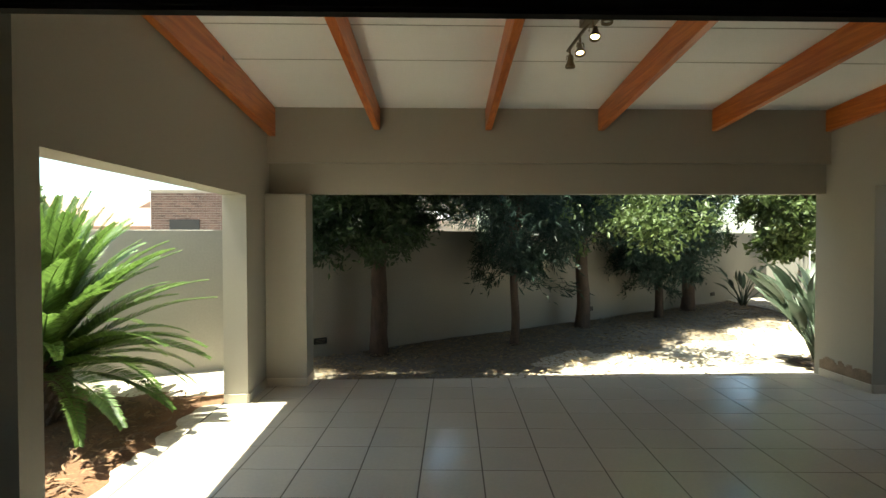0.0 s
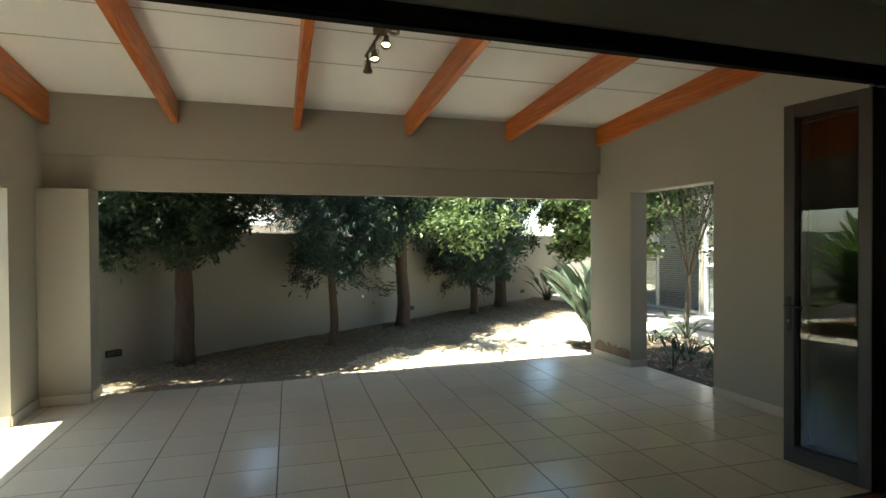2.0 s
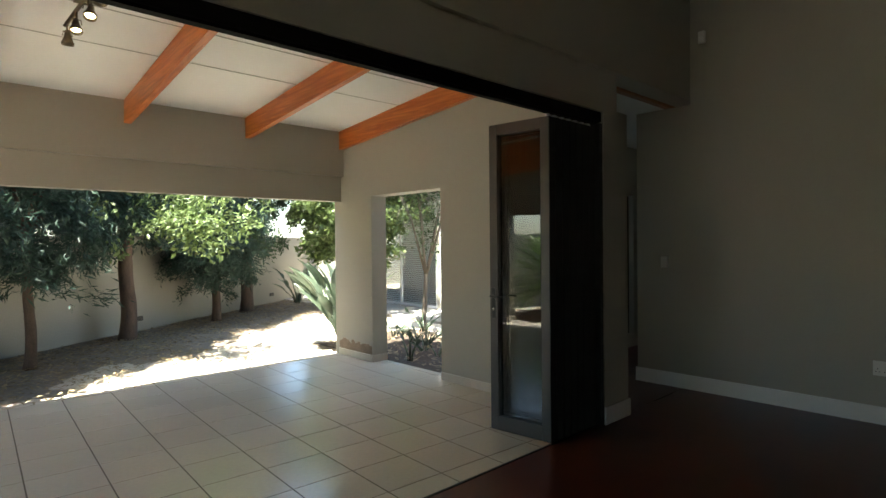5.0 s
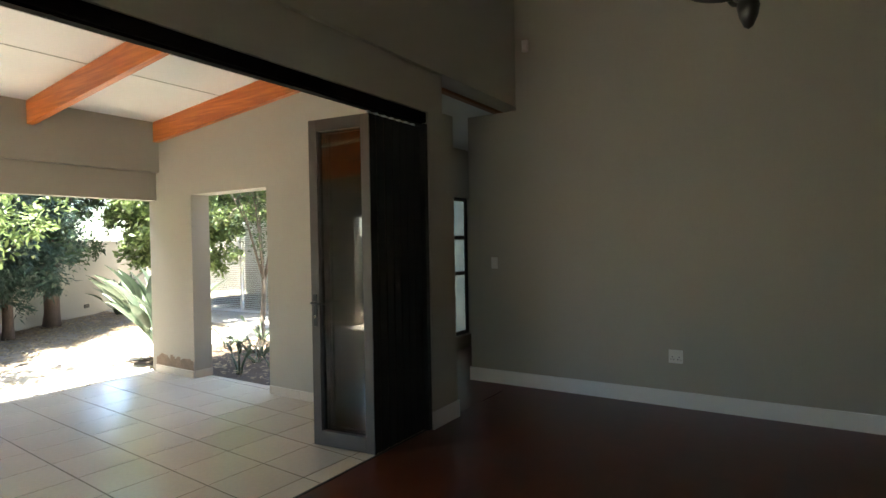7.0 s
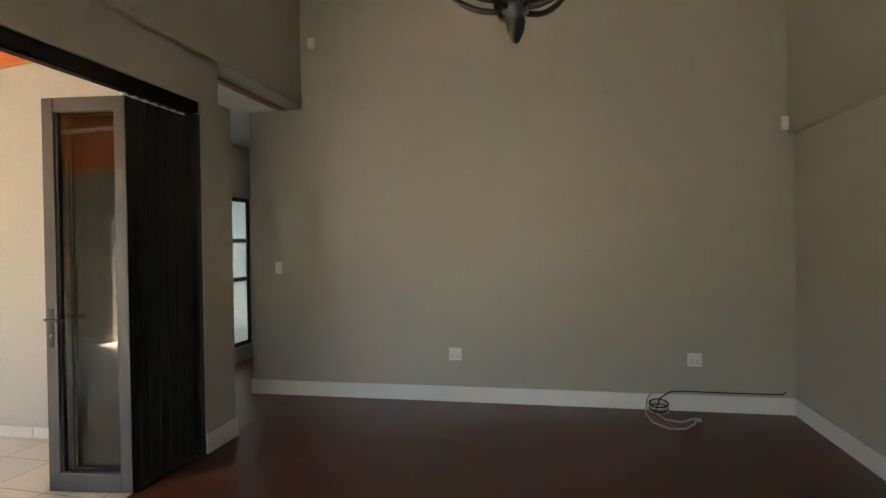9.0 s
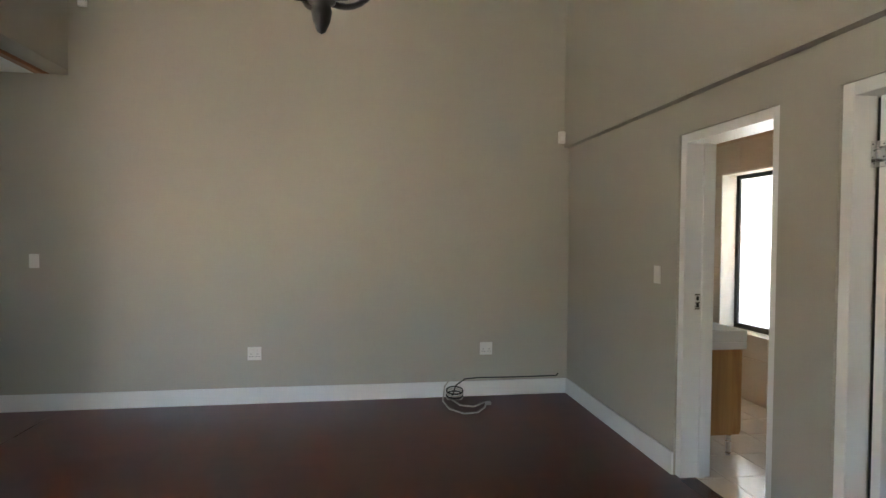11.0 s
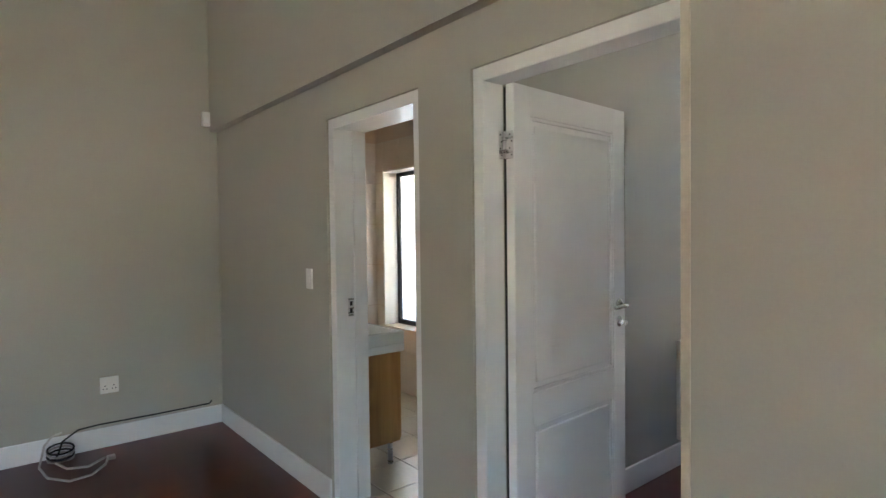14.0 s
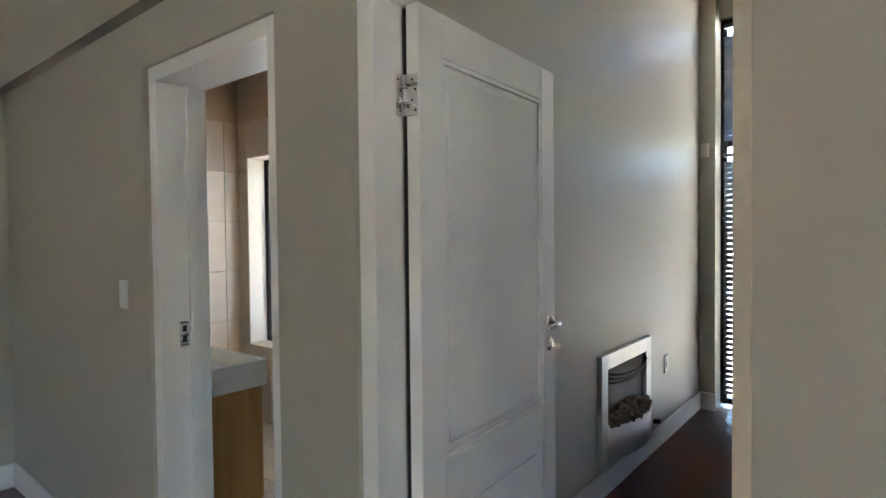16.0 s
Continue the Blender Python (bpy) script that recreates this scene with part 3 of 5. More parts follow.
def bedroom_door():
    leaf = empty("bedroom_door", "white two-panel door, standing open into the bedroom", "door")
    W, H, t = 0.80, 2.03, 0.04
    leaf.matrix_world = pose(2.892, YS - 0.12, 0.012, 0, 0, -87.0)
    st, top, mid, bot = 0.1, 0.115, (0.70, 0.83), 0.2
    bm = bmesh.new()
    for lo, hi in (((0, 0, 0), (st, t, H)), ((W - st, 0, 0), (W, t, H)), ((st, 0, H - top), (W - st, t, H)), ((st, 0, mid[0]), (W - st, t, mid[1])), ((st, 0, 0), (W - st, t, bot))):
        add_box(bm, lo, hi, 0.003)
    part("leaf_frame", bm, WHITE, leaf)
    for z0, z1 in ((bot, mid[0]), (mid[1], H - top)):
        box("panel", (st, 0.014, z0), (W - st, t - 0.014, z1), WHITE, leaf)
        box("raised_field", (st + 0.035, 0.006, z0 + 0.035), (W - st - 0.035, t - 0.006, z1 - 0.035), WHITE, leaf, 0.006)
        for y0, y1 in ((0.003, 0.014), (t - 0.014, t - 0.003)):
            bm = bmesh.new()
            for lo, hi in (((st, y0, z0), (st + 0.014, y1, z1)), ((W - st - 0.014, y0, z0), (W - st, y1, z1)),
                           ((st + 0.014, y0, z0), (W - st - 0.014, y1, z0 + 0.014)), ((st + 0.014, y0, z1 - 0.014), (W - st - 0.014, y1, z1))):
                add_box(bm, lo, hi, 0.003)
            part("moulding", bm, WHITE, leaf)
    for side in (-1, 1):
        y = 0 if side < 0 else t
        lathe("rose", [(0, 0), (0.026, 0), (0.026, 0.006), (0.022, 0.009), (0, 0.009)], CHROME, leaf, (W - 0.055, y, 1.123), 20, pose(0, 0, 0, 90 * -side, 0, 0))
        tube("lever", [(W - 0.055, y, 1.123), (W - 0.055, y + side * 0.042, 1.123), (W - 0.07, y + side * 0.05, 1.123), (W - 0.17, y + side * 0.048, 1.118)],
             [0.009, 0.009, 0.01, 0.007], CHROME, leaf)
        lathe("escutcheon", [(0, 0), (0.025, 0), (0.025, 0.006), (0.021, 0.009), (0, 0.009)], CHROME, leaf, (W - 0.055, y, 1.043), 20, pose(0, 0, 0, 90 * -side, 0, 0))
        box("keyhole", (W - 0.058, y + side * 0.0092, 1.03), (W - 0.052, y + side * 0.0105, 1.054), RUBBER, leaf)
    lathe("key", [(0.007, -0.002), (0.012, -0.002), (0.012, 0.002), (0.007, 0.002)], CHROME, leaf, (W - 0.055, -0.034, 1.04), 12, pose(0, 0, 0, 0, 90, 0))
    tube("key_shank", [(W - 0.055, -0.004, 1.043), (W - 0.055, -0.026, 1.043)], 0.003, CHROME, leaf)
    for z in (0.19, 1.745):
        tube("hinge", [(-0.006, t + 0.001, z), (-0.006, t + 0.001, z + 0.105)], 0.0065, STEEL, leaf, 10)
        for k in range(2):
            box("hinge_gap", (-0.0128, t - 0.007, z + 0.034 + 0.036 * k), (-0.0, t + 0.009, z + 0.0355 + 0.036 * k), RUBBER, leaf)
        box("hinge_leaf", (-0.002, 0.003, z), (0.0, t - 0.004, z + 0.105), STEEL, leaf)
        box("hinge_leaf", (-0.030, t + 0.0075, z), (-0.010, t + 0.0095, z + 0.105), STEEL, leaf)
        for k in range(4):
            lathe("screw", [(0, 0), (0.0035, 0), (0.003, 0.0012), (0, 0.0012)], RUBBER, leaf, (-0.002, (0.010, 0.020)[k % 2], z + 0.014 + 0.026 * k), 8, pose(0, 0, 0, 0, -90, 0))
            lathe("screw", [(0, 0), (0.0035, 0), (0.003, 0.0012), (0, 0.0012)], RUBBER, leaf, ((-0.016, -0.024)[k % 2], t + 0.0075, z + 0.014 + 0.026 * k), 8, pose(0, 0, 0, 90, 0, 0))
    return leaf


bedroom_door()


# ---- wall fittings ----
def wall_plate(name, at, turn, w, h, label, category, rockers=0, sockets=0):
    """A plate on a wall; its front looks along local -y."""
    p = empty(name, label, category)
    p.matrix_world = pose(*at, 0, 0, turn)
    box("plate", (-w / 2, -0.009, -h / 2), (w / 2, 0, h / 2), PLASTIC, p, 0.003)
    for k in range(rockers):
        x = (k - (rockers - 1) / 2) * 0.03
        box("rocker", (x - 0.011, -0.013, -0.02 if not sockets else 0.012), (x + 0.011, -0.008, 0.02 if not sockets else 0.036), PLASTIC, p, 0.002)
    for k in range(sockets):
        x = (k - (sockets - 1) / 2) * 0.055
        for dx, dz in ((0, 0.006), (-0.011, -0.016), (0.011, -0.016)):
            box("pin_hole", (x + dx - 0.0035, -0.0098, dz - 0.0035 - 0.01), (x + dx + 0.0035, -0.0088, dz + 0.0035 - 0.01), RUBBER, p)
    return p


SOCKET = "white plastic double wall socket above the skirting board"
wall_plate("wall_socket", (east(1.433), 1.433, 0.436), -90, 0.115, 0.115, SOCKET, "wall socket", 2, 2)
wall_plate("wall_socket", (east(-0.617), -0.617, 0.436), -90, 0.115, 0.115, SOCKET, "wall socket", 2, 2)
wall_plate("light_switch", (east(3.16), 3.16, 1.232), -90, 0.072, 0.115, "white plastic light switch beside the passage", "light switch", 1)
wall_plate("light_switch", (4.382, YS, 1.228), 180, 0.072, 0.115, "white plastic light switch beside the bathroom door", "light switch", 1)
wall_plate("fire_switch", (3.2, -4.47, 0.535), -90, 0.075, 0.12, "small steel switch plate beside the gas fire", "switch", 1)


def motion_sensor(at, turn, label):
    s = empty("alarm_sensor", label, "alarm sensor")
    s.matrix_world = pose(*at, 0, 0, turn)
    box("case", (-0.03, -0.042, -0.055), (0.03, 0, 0.055), PLASTIC, s, 0.008)
    box("lens", (-0.02, -0.046, -0.035), (0.02, -0.041, 0.01), CERAMIC, s, 0.004)
    return s


motion_sensor((XE, -1.312, 2.39), -90, "white plastic alarm sensor high in the room corner")
motion_sensor((east(2.8), 2.78, 3.36), -90, "white plastic alarm sensor high beside the passage")
motion_sensor((3.155, -5.35, 2.12), 180, "white plastic alarm sensor on the bedroom pier")

# cable along the skirting, with its coil on the floor
cable = empty("cable", "black cable clipped above the skirting, ending in an off-white coil", "cable", at=(-0.008, 0, 0))
tube("black_cable", [(XE - 0.012, -1.31, 0.19), (XE - 0.010, -1.29, 0.168), (XE - 0.010, -0.9, 0.165), (XE - 0.010, -0.55, 0.168), (XE - 0.02, -0.42, 0.162),
                     (XE - 0.04, -0.33, 0.11), (XE - 0.06, -0.30, 0.03), (XE - 0.08, -0.28, 0.012)], 0.006, RUBBER, cable, 6)
for k in range(4):
    c = [(XE - 0.075 + 0.055 * math.cos(a) * (0.9 + 0.05 * k), -0.315 + 0.075 * math.sin(a), 0.015 + 0.02 * k + 0.02 * math.cos(a)) for a in np.linspace(0, math.tau, 17)]
    tube("cable_loop", c, 0.0065, RUBBER if k % 2 else CABLE_W, cable, 6)
tube("white_cable", [(XE - 0.020, -0.33, 0.165), (XE - 0.022, -0.27, 0.15), (XE - 0.030, -0.23, 0.10), (XE - 0.200, -0.19, 0.02), (XE - 0.380, -0.22, 0.006), (XE - 0.520, -0.32, 0.006),
                     (XE - 0.500, -0.44, 0.006), (XE - 0.380, -0.53, 0.01), (XE - 0.280, -0.56, 0.02)], 0.0075, CABLE_W, cable, 6)
tube("white_cable", [(XE - 0.180, -0.28, 0.02), (XE - 0.300, -0.33, 0.008), (XE - 0.340, -0.44, 0.006), (XE - 0.280, -0.54, 0.02)], 0.0075, CABLE_W, cable, 6)
box("plug", (XE - 0.31, -0.60, 0.003), (XE - 0.27, -0.55, 0.03), CABLE_W, cable, 0.006)


# ---- chandelier ----
def chandelier(x, y, z, size=0.78):
    c = empty("chandelier", "black wrought iron chandelier with curved scroll arms", "chandelier", at=(x, y, z))
    c.scale = (size, size, size)
    top = (ZC - z) / size
    lathe("finial", [(0, 0), (0.010, 0.006), (0.021, 0.03), (0.026, 0.055), (0.022, 0.07), (0.034, 0.078), (0.036, 0.105), (0.024, 0.115), (0.02, 0.13)], IRON, c)
    lathe("stem", [(0.02, 0.12), (0.019, 0.34), (0.03, 0.36), (0.03, 0.40), (0.012, 0.42), (0.012, 0.62)], IRON, c)
    tube("chain", [(0, 0, 0.6), (0, 0, top - 0.03)], 0.008, IRON, c)
    lathe("ceiling_rose", [(0.0, top - 0.05), (0.05, top - 0.04), (0.065, top), (0, top)], IRON, c)
    for k in range(6):
        a = k * math.tau / 6 + 0.35
        u = Vector((math.cos(a), math.sin(a), 0))
        pts = [u * (0.03 + 0.235 * math.sin(q)) + Vector((0, 0, 0.088 + 0.30 * (1 - math.cos(q)))) for q in np.linspace(0, 1.75, 15)]
        tube("arm", pts + [u * 0.24 + Vector((0, 0, 0.46))], 0.0085, IRON, c)
        pts2 = [u * (0.028 + 0.20 * math.sin(q)) + Vector((0, 0, 0.118 + 0.24 * (1 - math.cos(q)))) for q in np.linspace(0, 2.6, 17)]
        tube("scroll", pts2, 0.0075, IRON, c)
        e = u * 0.24
        lathe("drip_cup", [(0, 0.455), (0.03, 0.46), (0.04, 0.48), (0.034, 0.48), (0.012, 0.47), (0.012, 0.56), (0, 0.56)], IRON, c, (e.x, e.y, 0))
        lathe("drip", [(0, 0.165), (0.007, 0.17), (0.007, 0.18), (0, 0.186)], IRON, c, (u.x * 0.075, u.y * 0.075, 0), 8)
        tube("drip_wire", [(u.x * 0.075, u.y * 0.075, 0.185), (u.x * 0.075, u.y * 0.075, 0.36)], 0.0015, IRON, c, 5)
    return c


chandelier(2.08, 0.597, 1.853)


# ---- track light on the patio ceiling ----
def track_light():
    c = empty("spot_light_bar", "brass-coloured bar of four ceiling spotlights, two of them lit", "ceiling light")
    brass = material("antique_brass", (0.22, 0.175, 0.115), 0.34, 0.1, metal=1.0)
    z = lambda y: patio_ceiling_z(y) - 0.06
    line = lambda y: 1.318 - 0.07 * (y - 4.35)
    tube("bar", [(line(4.30), 4.30, z(4.30)), (line(5.16), 5.16, z(5.16))], 0.013, brass, c)
    box("ceiling_mount", (line(4.7) - 0.05, 4.62, z(4.7) - 0.01), (line(4.7) + 0.05, 4.78, z(4.7) + 0.062), brass, c, 0.006)
    for k, y in enumerate((4.40, 4.635, 4.885, 5.11)):
        x, lit = line(y), k in (1, 2)
        at = (x + (0.0, 0.012, -0.006, 0.0)[k], y - 0.01, z(y) - 0.10)
        turn = pose(0, 0, 0, (-6, -26, -22, 4)[k], (4, 10, 2, 0)[k], 0)
        tube("arm", [(x, y, z(y)), (x, y, z(y) - 0.06)], 0.007, brass, c)
        tube("yoke", [(x - 0.027, y, z(y) - 0.09), (x - 0.024, y, z(y) - 0.06), (x + 0.024, y, z(y) - 0.06), (x + 0.027, y, z(y) - 0.09)], 0.004, brass, c, 6)
        lathe("spot_head", [(0.0, 0.045), (0.016, 0.045), (0.019, 0.02), (0.023, 0.0), (0.034, -0.03), (0.038, -0.034), (0.038, -0.052), (0.033, -0.052), (0.03, -0.034), (0, -0.034)], brass, c, at, 16, turn)
        lathe("bulb", [(0, -0.040), (0.020, -0.038), (0.028, -0.034), (0, -0.033)], LAMP_ON if lit else CERAMIC, c, at, 16, turn)


track_light()


# ---- windows ----
def window_unit(name, p0, p1, z0, z1, mullions, rails, mat, glass, depth, label, bar=0.045):
    """A framed window between two plan points, with upright and cross bars at the given shares."""
    L = math.dist(p0, p1)
    w = empty(name, label, "window", kind="structure")
    w.matrix_world = pose(p0[0], p0[1], z0, 0, 0, math.degrees(math.atan2(p1[1] - p0[1], p1[0] - p0[0])))
    H = z1 - z0
    box("window_frame", (0, 0, 0), (bar, depth, H), mat, w, 0.003)
    box("window_frame", (L - bar, 0, 0), (L, depth, H), mat, w, 0.003)
    box("window_frame", (bar, 0, 0), (L - bar, depth, bar), mat, w, 0.003)
    box("window_frame", (bar, 0, H - bar), (L - bar, depth, H), mat, w, 0.003)
    xs = [0] + [m * L for m in mullions] + [L]
    zs = [0] + [r * H for r in rails] + [H]
    for x in xs[1:-1]:
        box("mullion", (x - bar / 2, 0.002, bar), (x + bar / 2, depth - 0.002, H - bar), mat, w, 0.003)
    for z in zs[1:-1]:
        box("glazing_bar", (bar, 0.004, z - bar / 2), (L - bar, depth - 0.004, z + bar / 2), mat, w, 0.003)
    for i in range(len(xs) - 1):
        for j in range(len(zs) - 1):
            g = box("pane", (xs[i] + 0.02, depth / 2 - 0.003, zs[j] + 0.02), (xs[i + 1] - 0.02, depth / 2 + 0.003, zs[j + 1] - 0.02), glass, w)
            g.visible_shadow = False
    return w


def blind(name, p0, p1, z0, z1, pitch, width, mat, label, tilt=25):
    L = math.dist(p0, p1)
    b = empty(name, label, "blind")
    b.matrix_world = pose(p0[0], p0[1], 0, 0, 0, math.degrees(math.atan2(p1[1] - p0[1], p1[0] - p0[0])))
    box("head_rail", (0, -0.025, z1 - 0.03), (L, 0.025, z1), mat, b, 0.003)
    slat = None
    for k in range(int((z1 - z0 - 0.05) / pitch)):
        z = z0 + pitch * (k + 0.5)
        if slat is None:
            bm = bmesh.new()
            for s in range(3):
                a, c = (s / 3 - 0.5) * width, ((s + 1) / 3 - 0.5) * width
                za, zc = 0.003 * (1 - (2 * a / width) ** 2), 0.003 * (1 - (2 * c / width) ** 2)
                vs = [bm.verts.new(q) for q in ((0, a, za), (L, a, za), (L, c, zc), (0, c, zc))]
                bm.faces.new(vs)
            bmesh.ops.solidify(bm, geom=bm.faces, thickness=0.0008)
            slat = part("slat", bm, mat, b)
            o = slat
        else:
            o = new("slat", slat.data)
            o.parent = b
        o.matrix_basis = pose(0, 0, z, tilt, 0, 0)
    for x in (0.12 * L, 0.5 * L, 0.88 * L):
        tube("cord", [(x, 0, z0), (x, 0, z1)], 0.0015, mat, b, 5)
    return b


# Its left part, hidden from view, is widened to let in more light.
window_unit("window_1", (5.3, 4.47), (7.64, 4.47), 0.17, 2.06, (0.33, 0.66), (0.45, 0.71), BLACK, FROST_HALL, 0.05, "tall black-framed hall window with frosted panes", 0.05)
# Hidden glazed opening, added to brighten the hall.
window_unit("added_window_hall", (4.73, 4.47), (5.3, 4.47), 0.0, 2.06, (), (0.5,), BLACK, GLASS, 0.05, "unseen black-framed glazed opening added to light the hall", 0.05)
window_unit("window_2", (4.9, -3.15), (5.97, -3.15), 0.60, 2.09, (0.5,), (), BLACK, FROST, 0.05, "black-framed bathroom window with a frosted pane", 0.05)
structure(boxes("trim", [((5.958, -3.095, 0.606), (5.972, -2.942, 2.09)), ((4.9, -3.095, 2.078), (5.958, -2.942, 2.092))], REVEAL, bevel=0.002), "cream tiled window reveal of the bathroom", "trim")
structure(box("window_sill", (4.88, -3.1, 0.585), (5.99, -2.93, 0.605), BATH_TILE, bevel=0.003), "tiled bathroom window sill", "window sill")
# Unseen west window, added and sized to light the living room walls.
window_unit("added_window_west", (XW - 0.1, 2.0), (XW - 0.1, 0.95), 0.4, 1.6, (0.5,), (), BLACK, GLASS, 0.05, "unseen black-framed living room window added to light the walls", 0.05)
# Out-of-view window added as the bedroom's light source.
window_unit("added_window_bedroom", (0.1, -3.0), (0.1, -3.35), 1.65, 2.3, (), (), BLACK, GLASS, 0.05, "unseen black-framed bedroom side window added to light the room", 0.05)
window_unit("window_3", (2.2, -5.58), (3.08, -5.58), 0.02, 3.2, (0.5,), (0.68,), BLACK, GLASS, 0.05, "tall black-framed bedroom window", 0.05)
blind("blind", (2.23, -5.51), (3.05, -5.51), 0.10, 2.10, 0.045, 0.05, BLIND_DARK, "dark aluminium venetian blind in the bedroom window", 56)
blind("blind", (2.23, -5.51), (3.05, -5.51), 2.20, 3.15, 0.045, 0.05, BLIND_DARK, "dark aluminium venetian blind in the upper bedroom window", 52)


# ---- gas fire ----
def gas_fire():
    f = empty("gas_fire", "brushed steel framed gas fire with a bed of pebbles", "fireplace")
    y0, y1, z0, z1, x = -4.085, -3.30, 0.165, 0.79, 3.2
    bm = bmesh.new()
    for lo, hi in (((x - 0.03, y0, z0), (x, y0 + 0.085, z1)), ((x - 0.03, y1 - 0.085, z0), (x, y1, z1)), ((x - 0.03, y0 + 0.085, z1 - 0.085), (x, y1 - 0.085, z1)), ((x - 0.03, y0 + 0.085, z0), (x, y1 - 0.085, z0 + 0.05))):
        add_box(bm, lo, hi, 0.003)
    part("surround", bm, SATIN, f)
    box("firebox", (x - 0.005, y0 + 0.08, z0 + 0.05), (x - 0.001, y1 - 0.08, z1 - 0.08), FIREBOX, f)
    yc, r = (y0 + y1) / 2, (y1 - y0) / 2 - 0.09
    bm = bmesh.new()
    for k in range(16):
        a0, a1 = math.pi * k / 16, math.pi * (k + 1) / 16
        vs = [bm.verts.new((x - 0.004 - 0.11 * math.sin(a), yc - r * math.cos(a), z)) for a, z in ((a0, z0 + 0.05), (a1, z0 + 0.05), (a1, z0 + 0.23), (a0, z0 + 0.23))]
        bm.faces.new(vs)
    bmesh.ops.remove_doubles(bm, verts=bm.verts, dist=1e-5)
    bmesh.ops.solidify(bm, geom=bm.faces, thickness=0.004)
    part("basket", bm, SATIN, f, smooth=True)
    bm = bmesh.new()
    rnd = random.Random(4)
    for k in range(220):
        a, q = rnd.random() * math.pi, math.sqrt(rnd.random()) * 0.95
        bmesh.ops.create_icosphere(bm, subdivisions=1, radius=0.014 + rnd.random() * 0.011, matrix=pose(x - 0.012 - 0.10 * q * math.sin(a), yc - r * q * math.cos(a), z0 + 0.22 + rnd.random() * 0.035 + 0.05 * (1 - q), 0, 0, 0) @ Matrix.Diagonal((1, 1.3, 0.8, 1)))
    tagged(part("pebble_bed", bm, PEBBLE, f), "bed of brown pebbles", kind="stuff")
    for k in range(3):
        tube("canopy_rib", [(x - 0.006 - 0.07 * math.sin(a) * (1 - 0.2 * k), yc - r * math.cos(a), z1 - 0.10 - 0.025 * k - 0.035 * math.sin(a)) for a in np.linspace(0, math.pi, 13)], 0.007, FIREBOX, f, 6)
    tube("control_knob", [(x - 0.10, yc - 0.22, z0 + 0.13), (x - 0.135, yc - 0.24, z0 + 0.13)], 0.014, FIREBOX, f, 10)
    return f


gas_fire()

# ---- bathroom vanity and lamp ----
van = empty("vanity_cabinet", "oak veneer bathroom vanity cabinet on short steel legs", "bathroom cabinet")
box("body", (4.372, -2.005, 0.15), (4.95, YS - 0.235, 0.725), OAK, van, 0.002)
for x0, x1 in ((4.387, 4.622), (4.628, 4.935)):
    d = box("door", (x0, -2.023, 0.16), (x1, -2.007, 0.715), OAK, van, 0.002)
    box("handle", (x1 - 0.03 if x0 < 4.5 else x0 + 0.02, -2.035, 0.5), (x1 - 0.02 if x0 < 4.5 else x0 + 0.03, -2.023, 0.62), STEEL, d)
for x in (4.41, 4.91):
    for y in (-1.95, -1.62):
        tube("leg", [(x, y, 0), (x, y, 0.15)], 0.017, STEEL, van, 10)
basin = empty("wash_basin", "white ceramic wash basin on the oak cabinet", "basin")
boxes("basin_body", [((4.357, -2.035, 0.727), (4.97, YS - 0.235, 0.78)), ((4.357, -2.035, 0.78), (4.382, YS - 0.235, 0.857)), ((4.945, -2.035, 0.78), (4.97, YS - 0.235, 0.857)),
                     ((4.382, -2.035, 0.78), (4.945, -2.005, 0.857)), ((4.382, YS - 0.30, 0.78), (4.945, YS - 0.235, 0.857))], CERAMIC, basin, 0.006)
tube("tap", [(4.63, YS - 0.26, 0.857), (4.63, YS - 0.26, 1.02), (4.63, YS - 0.30, 1.05), (4.63, YS - 0.40, 1.03)], 0.013, CHROME, basin)
bl = empty("ceiling_lamp", "white glass dome lamp on the bathroom ceiling", "ceiling light", at=(4.35, -2.25, 2.62))
lathe("dome", [(0, -0.11), (0.06, -0.10), (0.12, -0.06), (0.14, -0.02), (0.14, 0)], CERAMIC, bl)
lathe("base", [(0.145, -0.02), (0.155, -0.015), (0.155, 0), (0, 0)], CHROME, bl)


# ---- garden walls ----
def garden_wall(name, p0, p1, h, t=0.22):
    L = math.dist(p0, p1)
    ob = box(name, (0, 0, -0.15), (L, t, h), PLASTER_OUT, bevel=0.01)
    ob.matrix_world = pose(p0[0], p0[1], 0, 0, 0, math.degrees(math.atan2(p1[1] - p0[1], p1[0] - p0[0])))
    return structure(ob, "high greige plastered garden boundary wall", "boundary wall")


CORNER = (-2.0, 7.62)
WALL_DIR = Vector((8.43 + 0.34, 14.85 - 8.8)).normalized()
garden_wall("wall_garden_1", (-11.0, 4.7), CORNER, 1.62)
END = (CORNER[0] + WALL_DIR.x * 17, CORNER[1] + WALL_DIR.y * 17)
garden_wall("wall_garden_2", CORNER, END, 1.62)
garden_wall("wall_garden_3", END, (END[0] + 10, END[1] - 6), 1.9)


def wall_vent(dist):
    v = empty("wall_vent", "small dark drain grille low in the garden wall", "vent")
    nrm = Vector((WALL_DIR.y, -WALL_DIR.x))
    p = Vector(CORNER) + WALL_DIR * dist + nrm * 0.002
    v.matrix_world = pose(p.x, p.y, 0.18, 0, 0, math.degrees(math.atan2(WALL_DIR.y, WALL_DIR.x)))
    box("vent_frame", (-0.09, -0.012, -0.04), (0.09, 0.004, 0.04), FIREBOX, v, 0.004)
    for k in range(3):
        box("bar", (-0.07, -0.018, -0.026 + 0.02 * k), (0.07, -0.010, -0.018 + 0.02 * k), GROUT, v)


for d in (0.95, 6.35, 10.8):
    wall_vent(d)


